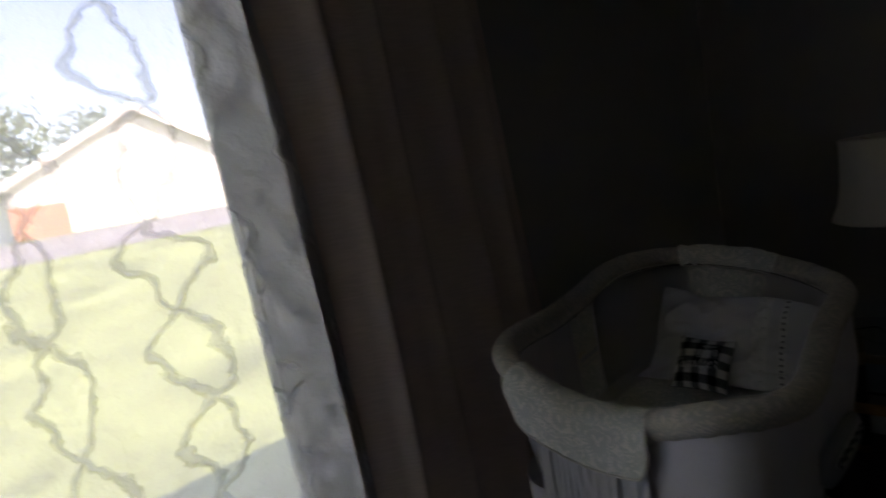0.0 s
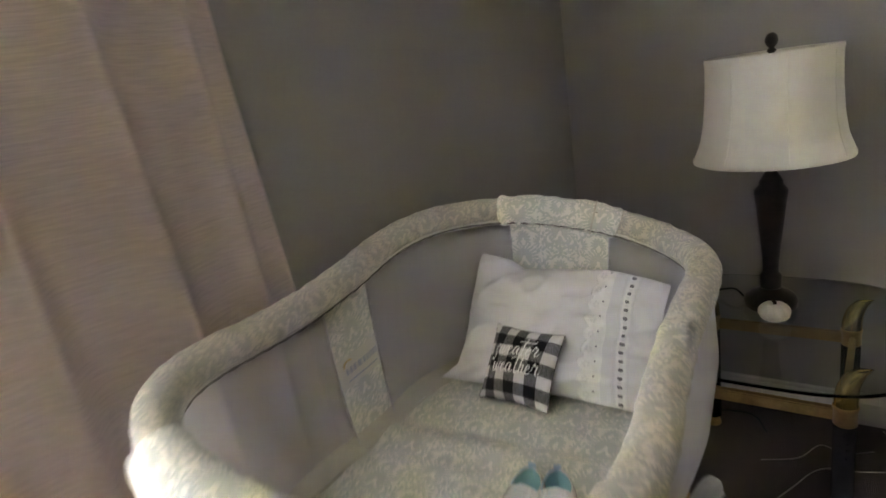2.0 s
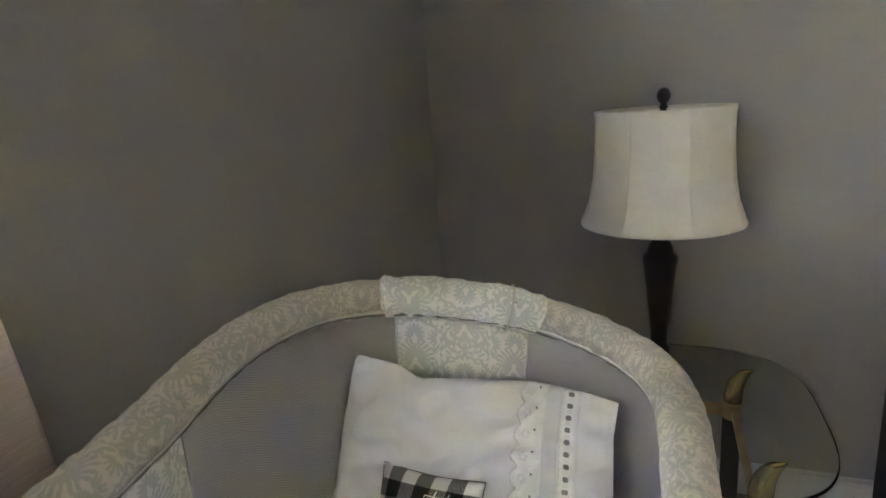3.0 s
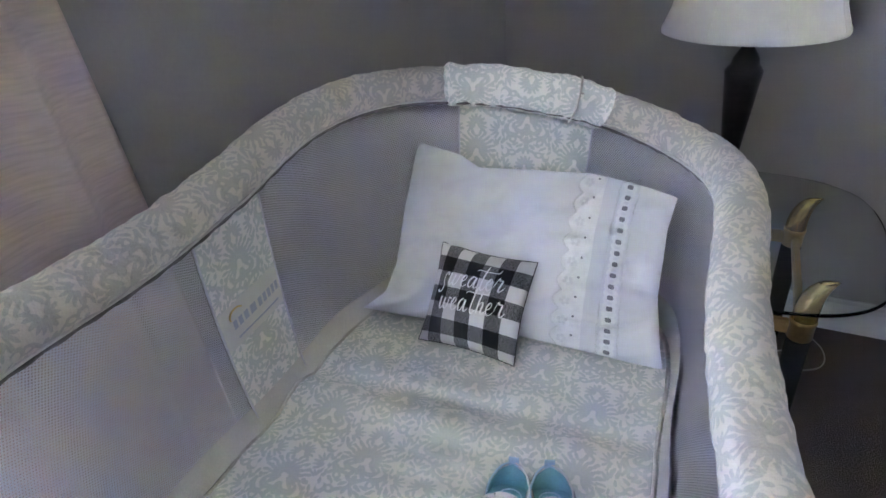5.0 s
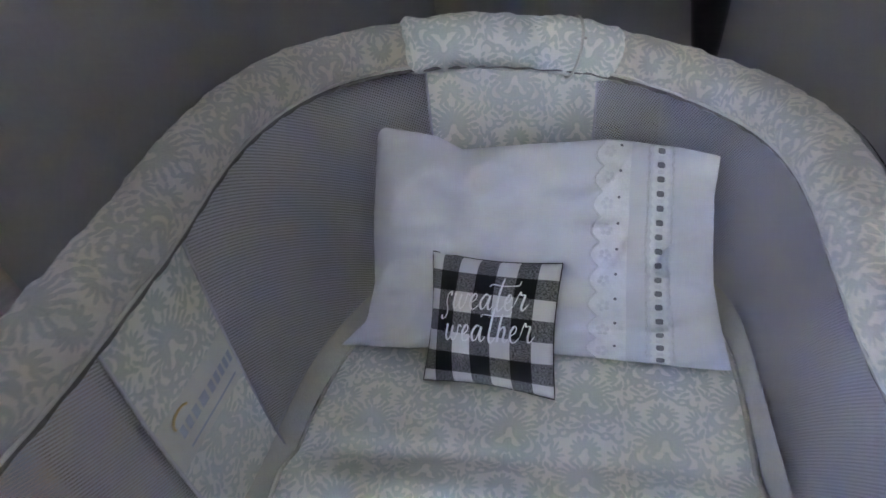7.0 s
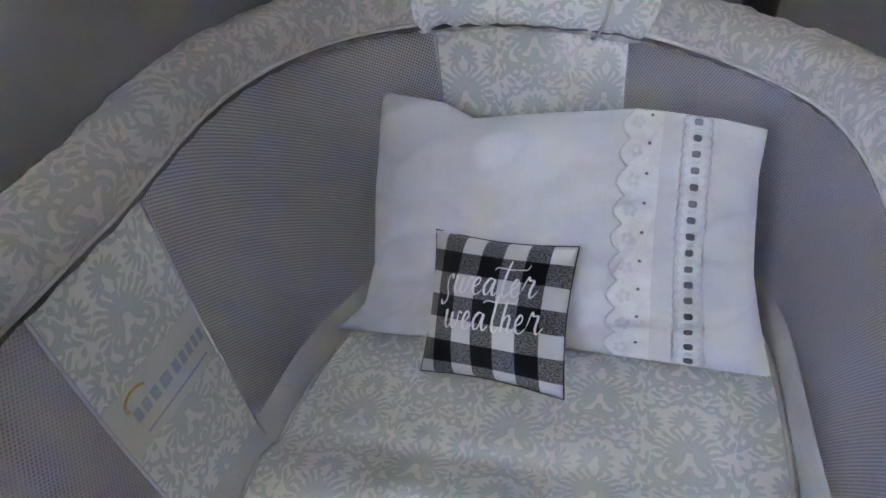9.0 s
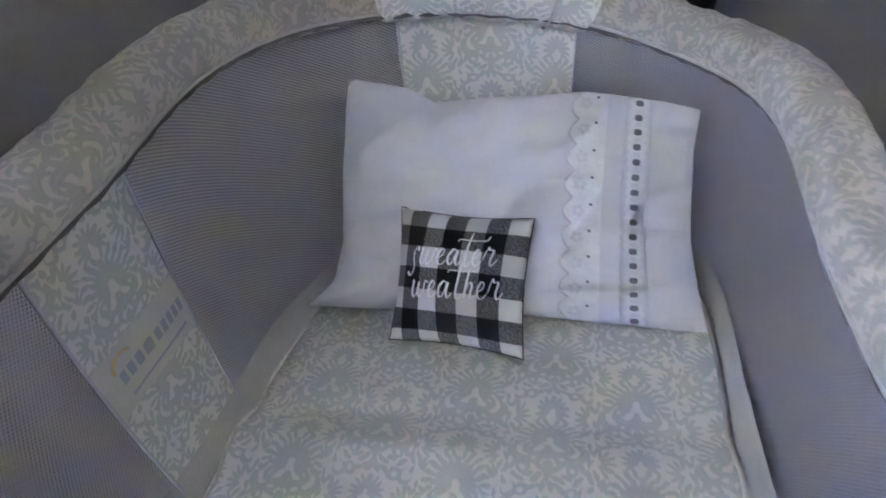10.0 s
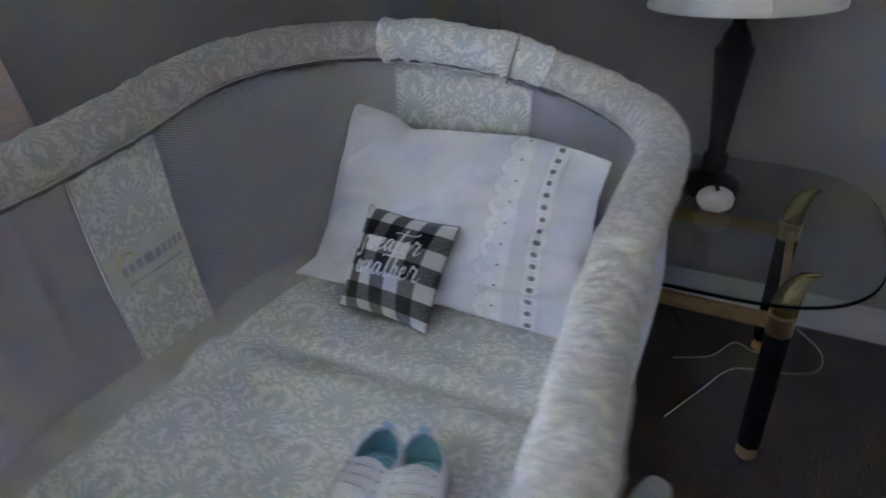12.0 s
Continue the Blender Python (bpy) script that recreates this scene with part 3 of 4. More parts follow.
# added dark cord, coloured as the gap's shadow between rim and net
part("rim_shade_line", tube([rim_frame(k / 360)[0] + Vector((0, 0, -R0 * 0.78 + 0.0008 * math.sin(k * 1.3))) - 0.72 * R0 * rim_frame(k / 360)[1] for k in range(360)], 0.0026, 6, True), RIM_GAP, bass, "dark line for the gap shadow where the net meets the rim")
part("lower_band", sheet(lambda u, v: floor_edge(2 * math.pi * u, 0.900 - 0.028 * v) + Vector((0, 0, 0.024 + 0.003 * math.sin(23 * u * math.pi) - 0.037 * v)), 200, 4, wrap_u=True), BINDING, bass, "cream cloth band round the mattress")


def shell(th, w):
    """The outer cover: below the rim it swells out, then runs in under the tray. w: 0 at the rim, 1 at the base."""
    side = max(0.0, math.cos(th)) ** 0.5
    swell = min(1.0, max(0.0, (math.sin(th) + 0.05) / 0.35))
    k = float(np.interp(w, (0, 0.12, 0.4, 0.75, 1), (1.03, 1.03 + 0.02 * swell, 1.02 + 0.055 * swell, 0.99 + 0.03 * swell, 0.86))) * side + float(np.interp(w, (0, 0.12, 0.4, 0.75, 1), (1.03, 1.015, 0.985, 0.96, 0.86))) * (1 - side)
    x, y = rim_plan(th, k)
    z = (rim_z(th) - 0.018) * (1 - w) + 0.50 * w
    crease = 0.002 * noise.noise((math.cos(th) * 6, math.sin(th) * 6, w * 5))
    return Vector((BC[0] + x * (1 + crease), BC[1] + y * (1 + crease), z))


part("outer_cover", sheet(lambda u, v: shell(radians(246 + (428 - 246) * u), v), 160, 24, uvfn=lambda u, v: (u * 1.5, v * 0.4)), LINING, bass, "smooth white outer cover")
# added sheet: its grey stands in for shade between the cover and the net
part("cover_shade_sheet", sheet(lambda u, v: shell(radians(246.5 + (427.6 - 246.5) * u), 0.03 + 0.9 * v) + (Vector((BC[0], BC[1], 0)) - shell(radians(246.5 + (427.6 - 246.5) * u), 0.03 + 0.9 * v)).to_2d().to_3d().normalized() * 0.004, 120, 12), COVER_SHADE, bass, "added grey sheet standing in for the shade inside the cover")
part("tray", sheet(lambda u, v: (lambda p: Vector((p[0] + BC[0] - 0.02, p[1] + BC[1], float(np.interp(v, (0, 0.35, 0.7, 1), (0.622, 0.56, 0.50, 0.49))))))(rim_plan(2 * math.pi * u, float(np.interp(v, (0, 0.35, 0.7, 1), (0.955, 0.95, 0.84, 0.05))))), 120, 12, wrap_u=True), LINING, bass, "white tray under the mattress")
part("tray_board", sheet(lambda u, v: (lambda p: Vector((p[0] + BC[0] - 0.032, p[1] + BC[1], 0.572)))(rim_plan(2 * math.pi * u, 0.93 * (0.02 + 0.98 * v))), 90, 4, wrap_u=True), LINING, bass)

# flap and pocket at the foot
S_FL = (s_of(238), s_of(284))
part("foot_sleeve", wrapped(*S_FL, R0 + 0.005, 110, 0.0030, 21.0, 24), PRINT, bass, "gathered damask sleeve at the foot")


def hang(s0, s1, drop, lift, n, rows, ripple, seed, corner=0.0):
    """Cloth hanging from the rim on its outer side."""
    def fn(u, v):
        s = s0 + (s1 - s0) * u
        p, out, up = rim_frame(s)
        c = corner * (max(0, abs(u - 0.5) * 2 - 0.72) / 0.28) ** 3
        d = (drop - c) * v
        o = R0 + lift + min(0.012, 0.12 * drop) * 0.6 * math.sin(math.pi * min(1, v)) + ripple * noise.noise((u * 22, v * 2, seed)) * (0.3 + v)
        return p + out * o + Vector((0, 0, 0.008 - d))

    L = (s1 - s0) * RIM_LEN
    return sheet(fn, n, rows, uvfn=lambda u, v: (u * L, v * drop)), fn


bm, flap_fn = hang(*S_FL, 0.098, 0.0035, 70, 16, 0.0025, 4.0, 0.045)
flap = part("pocket_flap", bm, PRINT, bass, "hanging damask pocket flap with piped edge")
edge = [flap_fn(0, v) for v in np.linspace(0.1, 1, 8)] + [flap_fn(u, 1) for u in np.linspace(0.02, 0.98, 50)] + [flap_fn(1, v) for v in np.linspace(1, 0.1, 8)]
part("flap_piping", tube(edge, 0.0028, 6), BINDING, flap)
bm, _fn = hang(s_of(246), s_of(281), 0.30, -0.016, 90, 20, 0.012, 8.0)
part("pocket", bm, LINING, bass, "gathered white net pocket")

# brand tag on the side panel, its mark as plain bars


def on_side(deg, w, lift):
    th = radians(deg)
    p = floor_edge(th).lerp(wall_top(th), w)
    m = Vector((BC[0], BC[1], p.z)) - p
    return p + m.normalized() * (lift - 0.006 * math.sin(math.pi * w))


def side_patch(name, d0, d1, w0, w1, lift, mat, parent, label=""):
    return part(name, sheet(lambda u, v: on_side(d0 + (d1 - d0) * u, w0 + (w1 - w0) * v, lift), 10, 4), mat, parent, label)


tag = side_patch("brand_tag", 174.8, 185.2, 0.40, 0.60, 0.003, TAG, bass, "satin tag with a faded mark in bars")
for k in range(9):
    d = 183.4 - k * 0.92
    side_patch("mark_bar", d, d - 0.62, 0.485, 0.528, 0.0045, INK_BLUE, tag)
side_patch("mark_line", 183.2, 176.0, 0.435, 0.444, 0.0045, INK_BLUE, tag)
part("mark_arc", tube([on_side(182.9 + 1.1 * math.cos(a) - 0.4, 0.545 + 0.03 * math.sin(a), 0.004) for a in np.linspace(-0.3, 2.6, 12)], 0.0012, 6), INK_GOLD, tag)

# control pod on the outer cover
pod = part("control_pod", bmesh.new(), SILVER, bass, "grey plastic control pod with five round buttons")
PODM = pose(-0.352, 1.168, 0.668, 28, 10, -8)


def pod_point(u, v):
    a, b = 2 * math.pi * u, math.pi * (v - 0.5)
    sq = lambda c, e: math.copysign(abs(c) ** e, c)
    return PODM @ Vector((0.015 * sq(math.cos(b), 0.5) * sq(math.cos(a), 0.6), 0.074 * sq(math.sin(b), 0.7), 0.050 * sq(math.cos(b), 0.5) * sq(math.sin(a), 0.6)))


bm = sheet(pod_point, 40, 28, wrap_u=True)
bmesh.ops.remove_doubles(bm, verts=bm.verts, dist=1e-5)
for f in bm.faces:
    f.smooth = True
bm.to_mesh(pod.data)
bm.free()


def pod_plate(name, y, z, ry, rz, lift, mat, parent):
    bm = bmesh.new()
    n = 28
    ring = []
    for lay in (0.0, 0.0015):
        ring.append([bm.verts.new(PODM @ Vector((0.0138 + lift + lay, y + ry * math.copysign(abs(math.cos(a)) ** 0.7, math.cos(a)), z + rz * math.copysign(abs(math.sin(a)) ** 0.7, math.sin(a))))) for a in [2 * math.pi * k / n for k in range(n)]])
    for k in range(n):
        bm.faces.new((ring[0][k], ring[0][(k + 1) % n], ring[1][(k + 1) % n], ring[1][k]))
    bm.faces.new(ring[1])
    return part(name, bm, mat, parent)


pad = pod_plate("keypad", 0.008, 0.016, 0.054, 0.018, 0.0, STICKER, pod)
for k in range(5):
    pod_plate("button", -0.035 + k * 0.0215, 0.016, 0.0092, 0.012, 0.0022, RUBBER, pad)
    pod_plate("button_mark", -0.035 + k * 0.0215, 0.016, 0.003, 0.0045, 0.0042, STICKER, pad)

# stand: column and four feet
part("column", lathe([(0.06, 0.03), (0.055, 0.06), (0.035, 0.09), (0.032, 0.30), (0.045, 0.30), (0.045, 0.49), (0.10, 0.495)], 32, (-0.68, 1.25, 0)), SILVER, bass, "grey column under the tray")
for a in (45, 135, 225, 315):
    d = Vector((math.cos(radians(a)), math.sin(radians(a)), 0))
    part("foot", tube([Vector((-0.68, 1.25, 0.045)) + d * 0.03, Vector((-0.68, 1.25, 0.035)) + d * 0.18, Vector((-0.68, 1.25, 0.018)) + d * 0.34], 0.018, 12), SILVER, bass)

# ---- the mattress ----


def bed_z(x, y):
    """Height of the mattress top: a soft dome with two cross folds and small waves."""
    f = y - 0.10 * (x + 0.7)
    z = MZ + 0.004 * noise.noise((x * 9, y * 9, 2.0)) + 0.0016 * noise.noise((x * 26, y * 40, 5.0))
    z += 0.0095 * math.exp(-((f - 1.275) / 0.022) ** 2) - 0.006 * math.exp(-((f - 1.322) / 0.014) ** 2)
    z += 0.0045 * math.exp(-((f - 1.165) / 0.022) ** 2) + 0.003 * math.exp(-((f - 1.07) / 0.02) ** 2)
    return z


def bed_point(u, v):
    th, k = 2 * math.pi * u, 0.886 * min(1.0, v / 0.88)
    x, y = rim_plan(th, max(k, 0.002))
    x, y = x + BC[0] - 0.014, y + BC[1]
    edge = max(0.0, (v - 0.80) / 0.08)
    z = bed_z(x, y) - 0.006 * min(1, edge) ** 2
    if v > 0.88:
        z -= 0.038 * (v - 0.88) / 0.12
    return Vector((x, y, z))


def bed_uv(u, v):
    p = bed_point(u, v)
    x, y = p.x - BC[0], p.y - BC[1]
    return (x * math.cos(PHI) + y * math.sin(PHI) + 1.0, -x * math.sin(PHI) + y * math.cos(PHI) + 1.0 - (v > 0.88) * (v - 0.88) * 0.3)


tagged(part("mattress", sheet(bed_point, 160, 100, wrap_u=True, uvfn=bed_uv), PRINT), "thin bassinet mattress in a pale grey-green damask sheet", "mattress")
bed = bpy.data.objects["mattress"]
part("edge_piping", tube([bed_point(k / 200, 0.86) + Vector((0, 0, 0.0005)) for k in range(200)], 0.0026, 6, True), BINDING, bed, "corded edge seam")

# ---- pillow and cushion ----


def padded(bl, br, tl, tr, front, back, power, warp, wrinkle, seed):
    """Surface of a stuffed case between four corners: fn(u, v, side), with side 1 the front and -1 the back."""
    bl, br, tl, tr = (Vector(p) for p in (bl, br, tl, tr))
    nrm = (br - bl).cross(tl - bl).normalized()

    def fn(u, v, side=1, lift=0.0):
        p = bl.lerp(br, u).lerp(tl.lerp(tr, u), v)
        dx, dy = warp(u, v)
        p = p + (br - bl) * dx + (tl - bl) * dy
        a, b = 1 - abs(2 * u - 1) ** power, 1 - abs(2 * v - 1) ** power
        h = (max(a, 0) * max(b, 0)) ** 0.55
        w = 0.5 * wrinkle * max(0.0, 1 - abs(noise.noise((u * 4.5 - v * 3.5, v * 2.5 + u * 2, seed + 9))) * 3.0) ** 2 if wrinkle > 0.005 else 0.0
        w += wrinkle * (noise.noise((u * 3.5, v * 3.0, seed)) + 0.5 * noise.noise((u * 8 + v * 4, v * 7 - u * 3, seed + 4)))
        return p + nrm * (side * ((front if side > 0 else back) * h) + (w * (0.25 + h) if side > 0 else 0) + lift)

    return fn


def pillow_warp(u, v):
    top = float(np.interp(u, (0, 0.10, 0.19, 0.28, 0.45, 0.7, 0.9, 1), (0.01, 0.0, -0.012, -0.062, -0.022, 0.032, 0.02, 0)))
    low = 0.02 * math.sin(math.pi * u) ** 2
    left = float(np.interp(v, (0, 0.12, 0.3, 0.6, 1), (0, 0.062, 0.068, 0.03, 0))) * (1 - u) ** 4
    right = -float(np.interp(v, (0, 0.12, 0.4, 0.8, 1), (0, 0.012, 0.03, 0.02, 0))) * u ** 6
    return (left + right, top * v ** 3 + low * (1 - v) ** 2)


pillow_fn = padded((-0.918, 1.440, 0.628), (-0.470, 1.462, 0.626), (-0.875, 1.584, 0.856), (-0.490, 1.598, 0.813), 0.027, 0.010, 2.6, pillow_warp, 0.017, 3.0)
bm = sheet(lambda u, v: pillow_fn(u, v, 1), 80, 54)
sheet(lambda u, v: pillow_fn(1 - u, v, -1), 40, 27, bm=bm)
bmesh.ops.remove_doubles(bm, verts=bm.verts, dist=0.0006)
pillow = tagged(part("baby_pillow", bm, LINEN), "white cotton baby pillow with eyelet lace, leaning on the bassinet's head", "pillow")

# case hem, ladder lace with ribbon, scalloped lace
part("case_hem", sheet(lambda u, v: pillow_fn(0.895 + 0.112 * u, 0.004 + 0.992 * v, 1, 0.0025), 12, 50), LINEN, pillow, "turned hem of the pillow case")


def lace_strip(mid, half, scallops, amp, lift, one_side):
    """Band of lace down the pillow with scalloped edges."""
    def fn(u, v):
        sc = amp * abs(math.sin(math.pi * scallops * v))
        lo, hi = mid - half - sc, mid + half + (0 if one_side else sc)
        return pillow_fn(lo + (hi - lo) * u, 0.01 + 0.98 * v, 1, lift)

    return sheet(fn, 8, scallops * 8)


part("ladder_lace", lace_strip(0.845, 0.018, 26, 0.006, 0.0040, False), LACE, pillow, "ladder lace threaded with satin ribbon")
part("scalloped_lace", lace_strip(0.725, 0.038, 9, 0.022, 0.0028, True), LACE, pillow, "scalloped embroidered lace edge")
rnd = random.Random(4)


def spot(name, u0, v0, ru, rv, lift, mat, parent, power=1.0):
    bm = bmesh.new()
    c = bm.verts.new(pillow_fn(u0, v0, 1, lift + 0.0006))
    ring = [bm.verts.new(pillow_fn(u0 + ru * math.copysign(abs(math.cos(a)) ** power, math.cos(a)), v0 + rv * math.copysign(abs(math.sin(a)) ** power, math.sin(a)), 1, lift)) for a in [2 * math.pi * k / 16 for k in range(16)]]
    for k in range(16):
        bm.faces.new((c, ring[k], ring[(k + 1) % 16]))
    return part(name, bm, mat, parent)


# eyelets are flat dark discs, the holes' shade put into their colour
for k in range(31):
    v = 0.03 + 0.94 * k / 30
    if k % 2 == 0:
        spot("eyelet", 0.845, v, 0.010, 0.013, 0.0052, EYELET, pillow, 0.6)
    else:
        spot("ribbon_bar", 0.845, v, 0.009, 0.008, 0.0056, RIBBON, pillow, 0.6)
part("stitch_line", tube([pillow_fn(0.815 - 0.004 * abs(math.sin(26 * math.pi * v)), 0.01 + 0.98 * v, 1, 0.0048) for v in np.linspace(0, 1, 160)], 0.0009, 5), RIBBON, pillow)
part("stitch_line", tube([pillow_fn(0.875 + 0.004 * abs(math.sin(26 * math.pi * v)), 0.01 + 0.98 * v, 1, 0.0048) for v in np.linspace(0, 1, 160)], 0.0009, 5), RIBBON, pillow)
part("stitch_line", tube([pillow_fn(0.689 - 0.022 * abs(math.sin(9 * math.pi * v)), 0.01 + 0.98 * v, 1, 0.0038) for v in np.linspace(0, 1, 200)], 0.0010, 5), RIBBON, pillow)
for k in range(9):
    v = (k + 0.5) / 9
    for m in range(5):
        a = 2 * math.pi * m / 5 + 0.3 * k
        spot("embroidered_petal", 0.705 + 0.011 * math.cos(a), v + 0.017 * math.sin(a), 0.006, 0.010, 0.0046, RIBBON, pillow)
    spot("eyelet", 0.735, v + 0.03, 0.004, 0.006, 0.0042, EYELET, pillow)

PB = [(-0.793, 1.392, 0.636), (-0.645, 1.382, 0.640), (-0.794, 1.490, 0.744), (-0.645, 1.479, 0.744)]
cushion_fn = padded(*PB, 0.033, 0.012, 2.0, lambda u, v: ((2 * u - 1) * 0.002 + 0.036 * math.sin(math.pi * v) * (1 - 2 * u) * abs(1 - 2 * u), (2 * v - 1) * 0.004 + 0.036 * math.sin(math.pi * u) * (1 - 2 * v) * abs(1 - 2 * v)), 0.0022, 8.0)
bm = sheet(lambda u, v: cushion_fn(u, v, 1), 44, 44, uvfn=lambda u, v: (u * 0.158, v * 0.152))
sheet(lambda u, v: cushion_fn(1 - u, v, -1), 44, 44, uvfn=lambda u, v: (u * 0.152, v * 0.146), bm=bm)
bmesh.ops.remove_doubles(bm, verts=bm.verts, dist=0.0005)
cushion = tagged(part("plaid_cushion", bm, PLAID), "small black and white buffalo-check cushion with embroidered words", "cushion")
ring = [cushion_fn(u, 0) for u in np.linspace(0, 1, 24)] + [cushion_fn(1, v) for v in np.linspace(0.04, 1, 24)] + [cushion_fn(u, 1) for u in np.linspace(0.96, 0, 24)] + [cushion_fn(0, v) for v in np.linspace(0.96, 0.04, 23)]
part("edge_piping", tube(ring, 0.0008, 6, True), PIPING, cushion)


# brush-script strokes for each letter: points in x-heights, and how far it moves on
GLYPHS = {"s": ([[(-0.22, -0.42), (-0.12, -0.68), (0.12, -0.52), (0.20, -0.10), (0.02, 0.42), (0.06, 0.92), (0.26, 1.08), (0.30, 0.78)]], 0.58),
          "w": ([[(-0.10, 0.92), (0.0, 0.98), (-0.02, 0.30), (0.12, 0.0), (0.32, 0.30), (0.40, 0.92), (0.36, 0.30), (0.52, 0.0), (0.74, 0.34), (0.80, 0.94), (1.00, 0.86)]], 1.14),
          "e": ([[(-0.06, 0.36), (0.20, 0.58), (0.26, 0.88), (0.12, 0.99), (-0.04, 0.58), (0.04, 0.10), (0.24, 0.0), (0.48, 0.30)]], 0.58),
          "a": ([[(0.42, 0.88), (0.20, 0.97), (-0.02, 0.50), (0.08, 0.03), (0.28, 0.18), (0.46, 0.92), (0.44, 0.22), (0.56, 0.0), (0.76, 0.30)]], 0.86),
          "r": ([[(-0.08, 0.34), (0.10, 1.18), (0.20, 1.00), (0.42, 0.98), (0.36, 0.30), (0.48, 0.02), (0.74, 0.44)]], 0.66)}
GLYPHS["t"] = ([[(0.16, 2.12), (0.12, 1.2), (0.10, 0.25), (0.24, -0.08), (0.50, 0.30)], [(-0.56, 1.50), (-0.40, 1.66), (0.20, 1.58), (0.90, 1.60), (1.10, 1.66), (1.16, 1.94)]], 0.58)
GLYPHS["h"] = ([[(0.08, 1.75), (0.04, 0.9), (0.02, 0.0), (0.08, 0.62), (0.26, 0.95), (0.38, 0.72), (0.36, 0.18), (0.50, 0.0), (0.68, 0.30)]], 0.76)


def stitched(text, u0, u1, v0, rise, tall):
    """A word in brush script on the bulging front, raised like satin stitch: thick down strokes, thin up strokes."""
    full = sum(GLYPHS[c][1] for c in text)
    bm = bmesh.new()
    x = 0.0
    for c in text:
        for stroke in GLYPHS[c][0]:
            flat = curve_points([(p[0], p[1], 0) for p in stroke], 7)
            pts, rad = [], []
            for k, p in enumerate(flat):
                d = flat[min(k + 1, len(flat) - 1)] - flat[max(k - 1, 0)]
                down = max(0.0, -d.y / max(d.length, 1e-6))
                end = min(1.0, 0.45 + 0.25 * min(k, len(flat) - 1 - k))
                rad.append((0.00062 + 0.00062 * down) * end)
                w = (x + p.x + 0.10 * p.y) / full
                pts.append(cushion_fn(u0 + (u1 - u0) * w, v0 + rise * w + tall * p.y, 1, 0.0012))
            tube(pts, 0.001, 6, bm=bm, taper=lambda t, rad=rad: rad[round(t * (len(rad) - 1))])
        x += GLYPHS[c][1]
    return part("stitched_word", bm, THREAD, cushion, "white embroidered word reading " + text)


stitched("sweater", 0.185, 0.805, 0.570, 0.045, 0.118)
stitched("weather", 0.205, 0.865, 0.335, 0.055, 0.118)

# ---- baby shoes ----


def baby_shoe(at, turn, lean, label):
    """Soft patent shoe, 11.5 cm: sole, vamp, open heel with lining, facings, laces, tongue and heel tab. Toe towards -y."""
    shoe = thing("baby_shoe", at, label, "shoe", "pair of baby shoes")
    M = Matrix.Translation(at) @ pose(0, 0, 0, 0, 0, turn)
    LEN = 0.108

    def half(s):
        return float(np.interp(s, (0, 0.008, 0.025, 0.06, 0.2, 0.45, 0.7, 0.82, 0.90, 0.95, 0.98, 0.993, 1.0), (0.0003, 0.008, 0.0145, 0.0215, 0.0272, 0.0272, 0.0298, 0.0285, 0.0237, 0.0180, 0.0118, 0.0068, 0.0006)))

    def top(s):
        return float(np.interp(s, (0, 0.05, 0.2, 0.4, 0.55, 0.7, 0.82, 0.90, 0.95, 0.98, 1.0), (0.040, 0.042, 0.041, 0.039, 0.037, 0.034, 0.0288, 0.0225, 0.0165, 0.0105, 0.001)))

    def skin(s, a, inset=0.0):
        """s: heel 0 to toe 1. a: 0 at one side of the sole, 1 at the other."""
        t = math.pi * a
        w, h = max(-0.001, half(s) - inset), top(s) - inset
        bulge = 1.10 if 0.15 < a < 0.85 else 1.0
        x = -w * math.copysign(abs(math.cos(t)) ** 0.75, math.cos(t))
        z = 0.004 + h * abs(math.sin(t)) ** 0.8
        back = inset * 1.6 * max(0.0, 1 - s / 0.3)
        return M @ Vector((x, LEN * (0.5 - s) - back, z))

    def rim_a(s):
        """How far up the side the collar reaches where the shoe is open."""
        return float(np.interp(s, (0, 0.03, 0.10, 0.25, 0.40, 0.47), (0.50, 0.43, 0.30, 0.24, 0.27, 0.45)))

    # vamp and toe
    part("vamp", sheet(lambda u, v: skin(0.46 + 0.54 * (1 - (1 - u) ** 1.7), v), 34, 30), PATENT, shoe, "glossy white patent toe and vamp")
    # quarters with the open collar
    for side in (0, 1):
        def q(u, v, inset=0.0, side=side):
            s = 0.47 * u ** 1.8
            a = rim_a(s) * v
            return skin(s, a if side == 0 else 1 - a, inset)
        part("quarter", sheet(q, 18, 10), PATENT, shoe)
        part("lining", sheet(lambda u, v, q=q: q(u, v, 0.0016), 18, 10), TEAL, shoe, "teal cloth lining")
        part("collar_binding", tube([q(u, 1.0) for u in np.linspace(0.04, 1, 16)], 0.0011, 6), PALE_BLUE if side == 0 else PATENT, shoe)
        # facing with eyelets, laid over the vamp
        def fc(u, v, side=side):
            s = 0.40 + 0.34 * u
            a0 = 0.22
            a1 = float(np.interp(u, (0, 0.75, 1.0), (0.42, 0.415, 0.30)))
            a = a0 + (a1 - a0) * v
            p = skin(s, a if side == 0 else 1 - a)
            c = M @ Vector((0, LEN * (0.5 - s), 0.01))
            return p + (p - c).normalized() * 0.0026
        face = part("facing", sheet(fc, 14, 8), PATENT, shoe, "lace facing with punched eyelets")
        part("facing_edge", tube([fc(u, 1) for u in np.linspace(0, 1, 14)], 0.0010, 6), PATENT, face)
        for k in range(3):
            p = fc(0.16 + 0.27 * k, 0.62)
            part("eyelet", tube([p + M.to_3x3() @ Vector((0.0013 * math.cos(a), 0.0013 * math.sin(a), 0.0006)) for a in np.linspace(0, 2 * math.pi, 9)[:-1]], 0.0005, 5, True), SILVER, face)
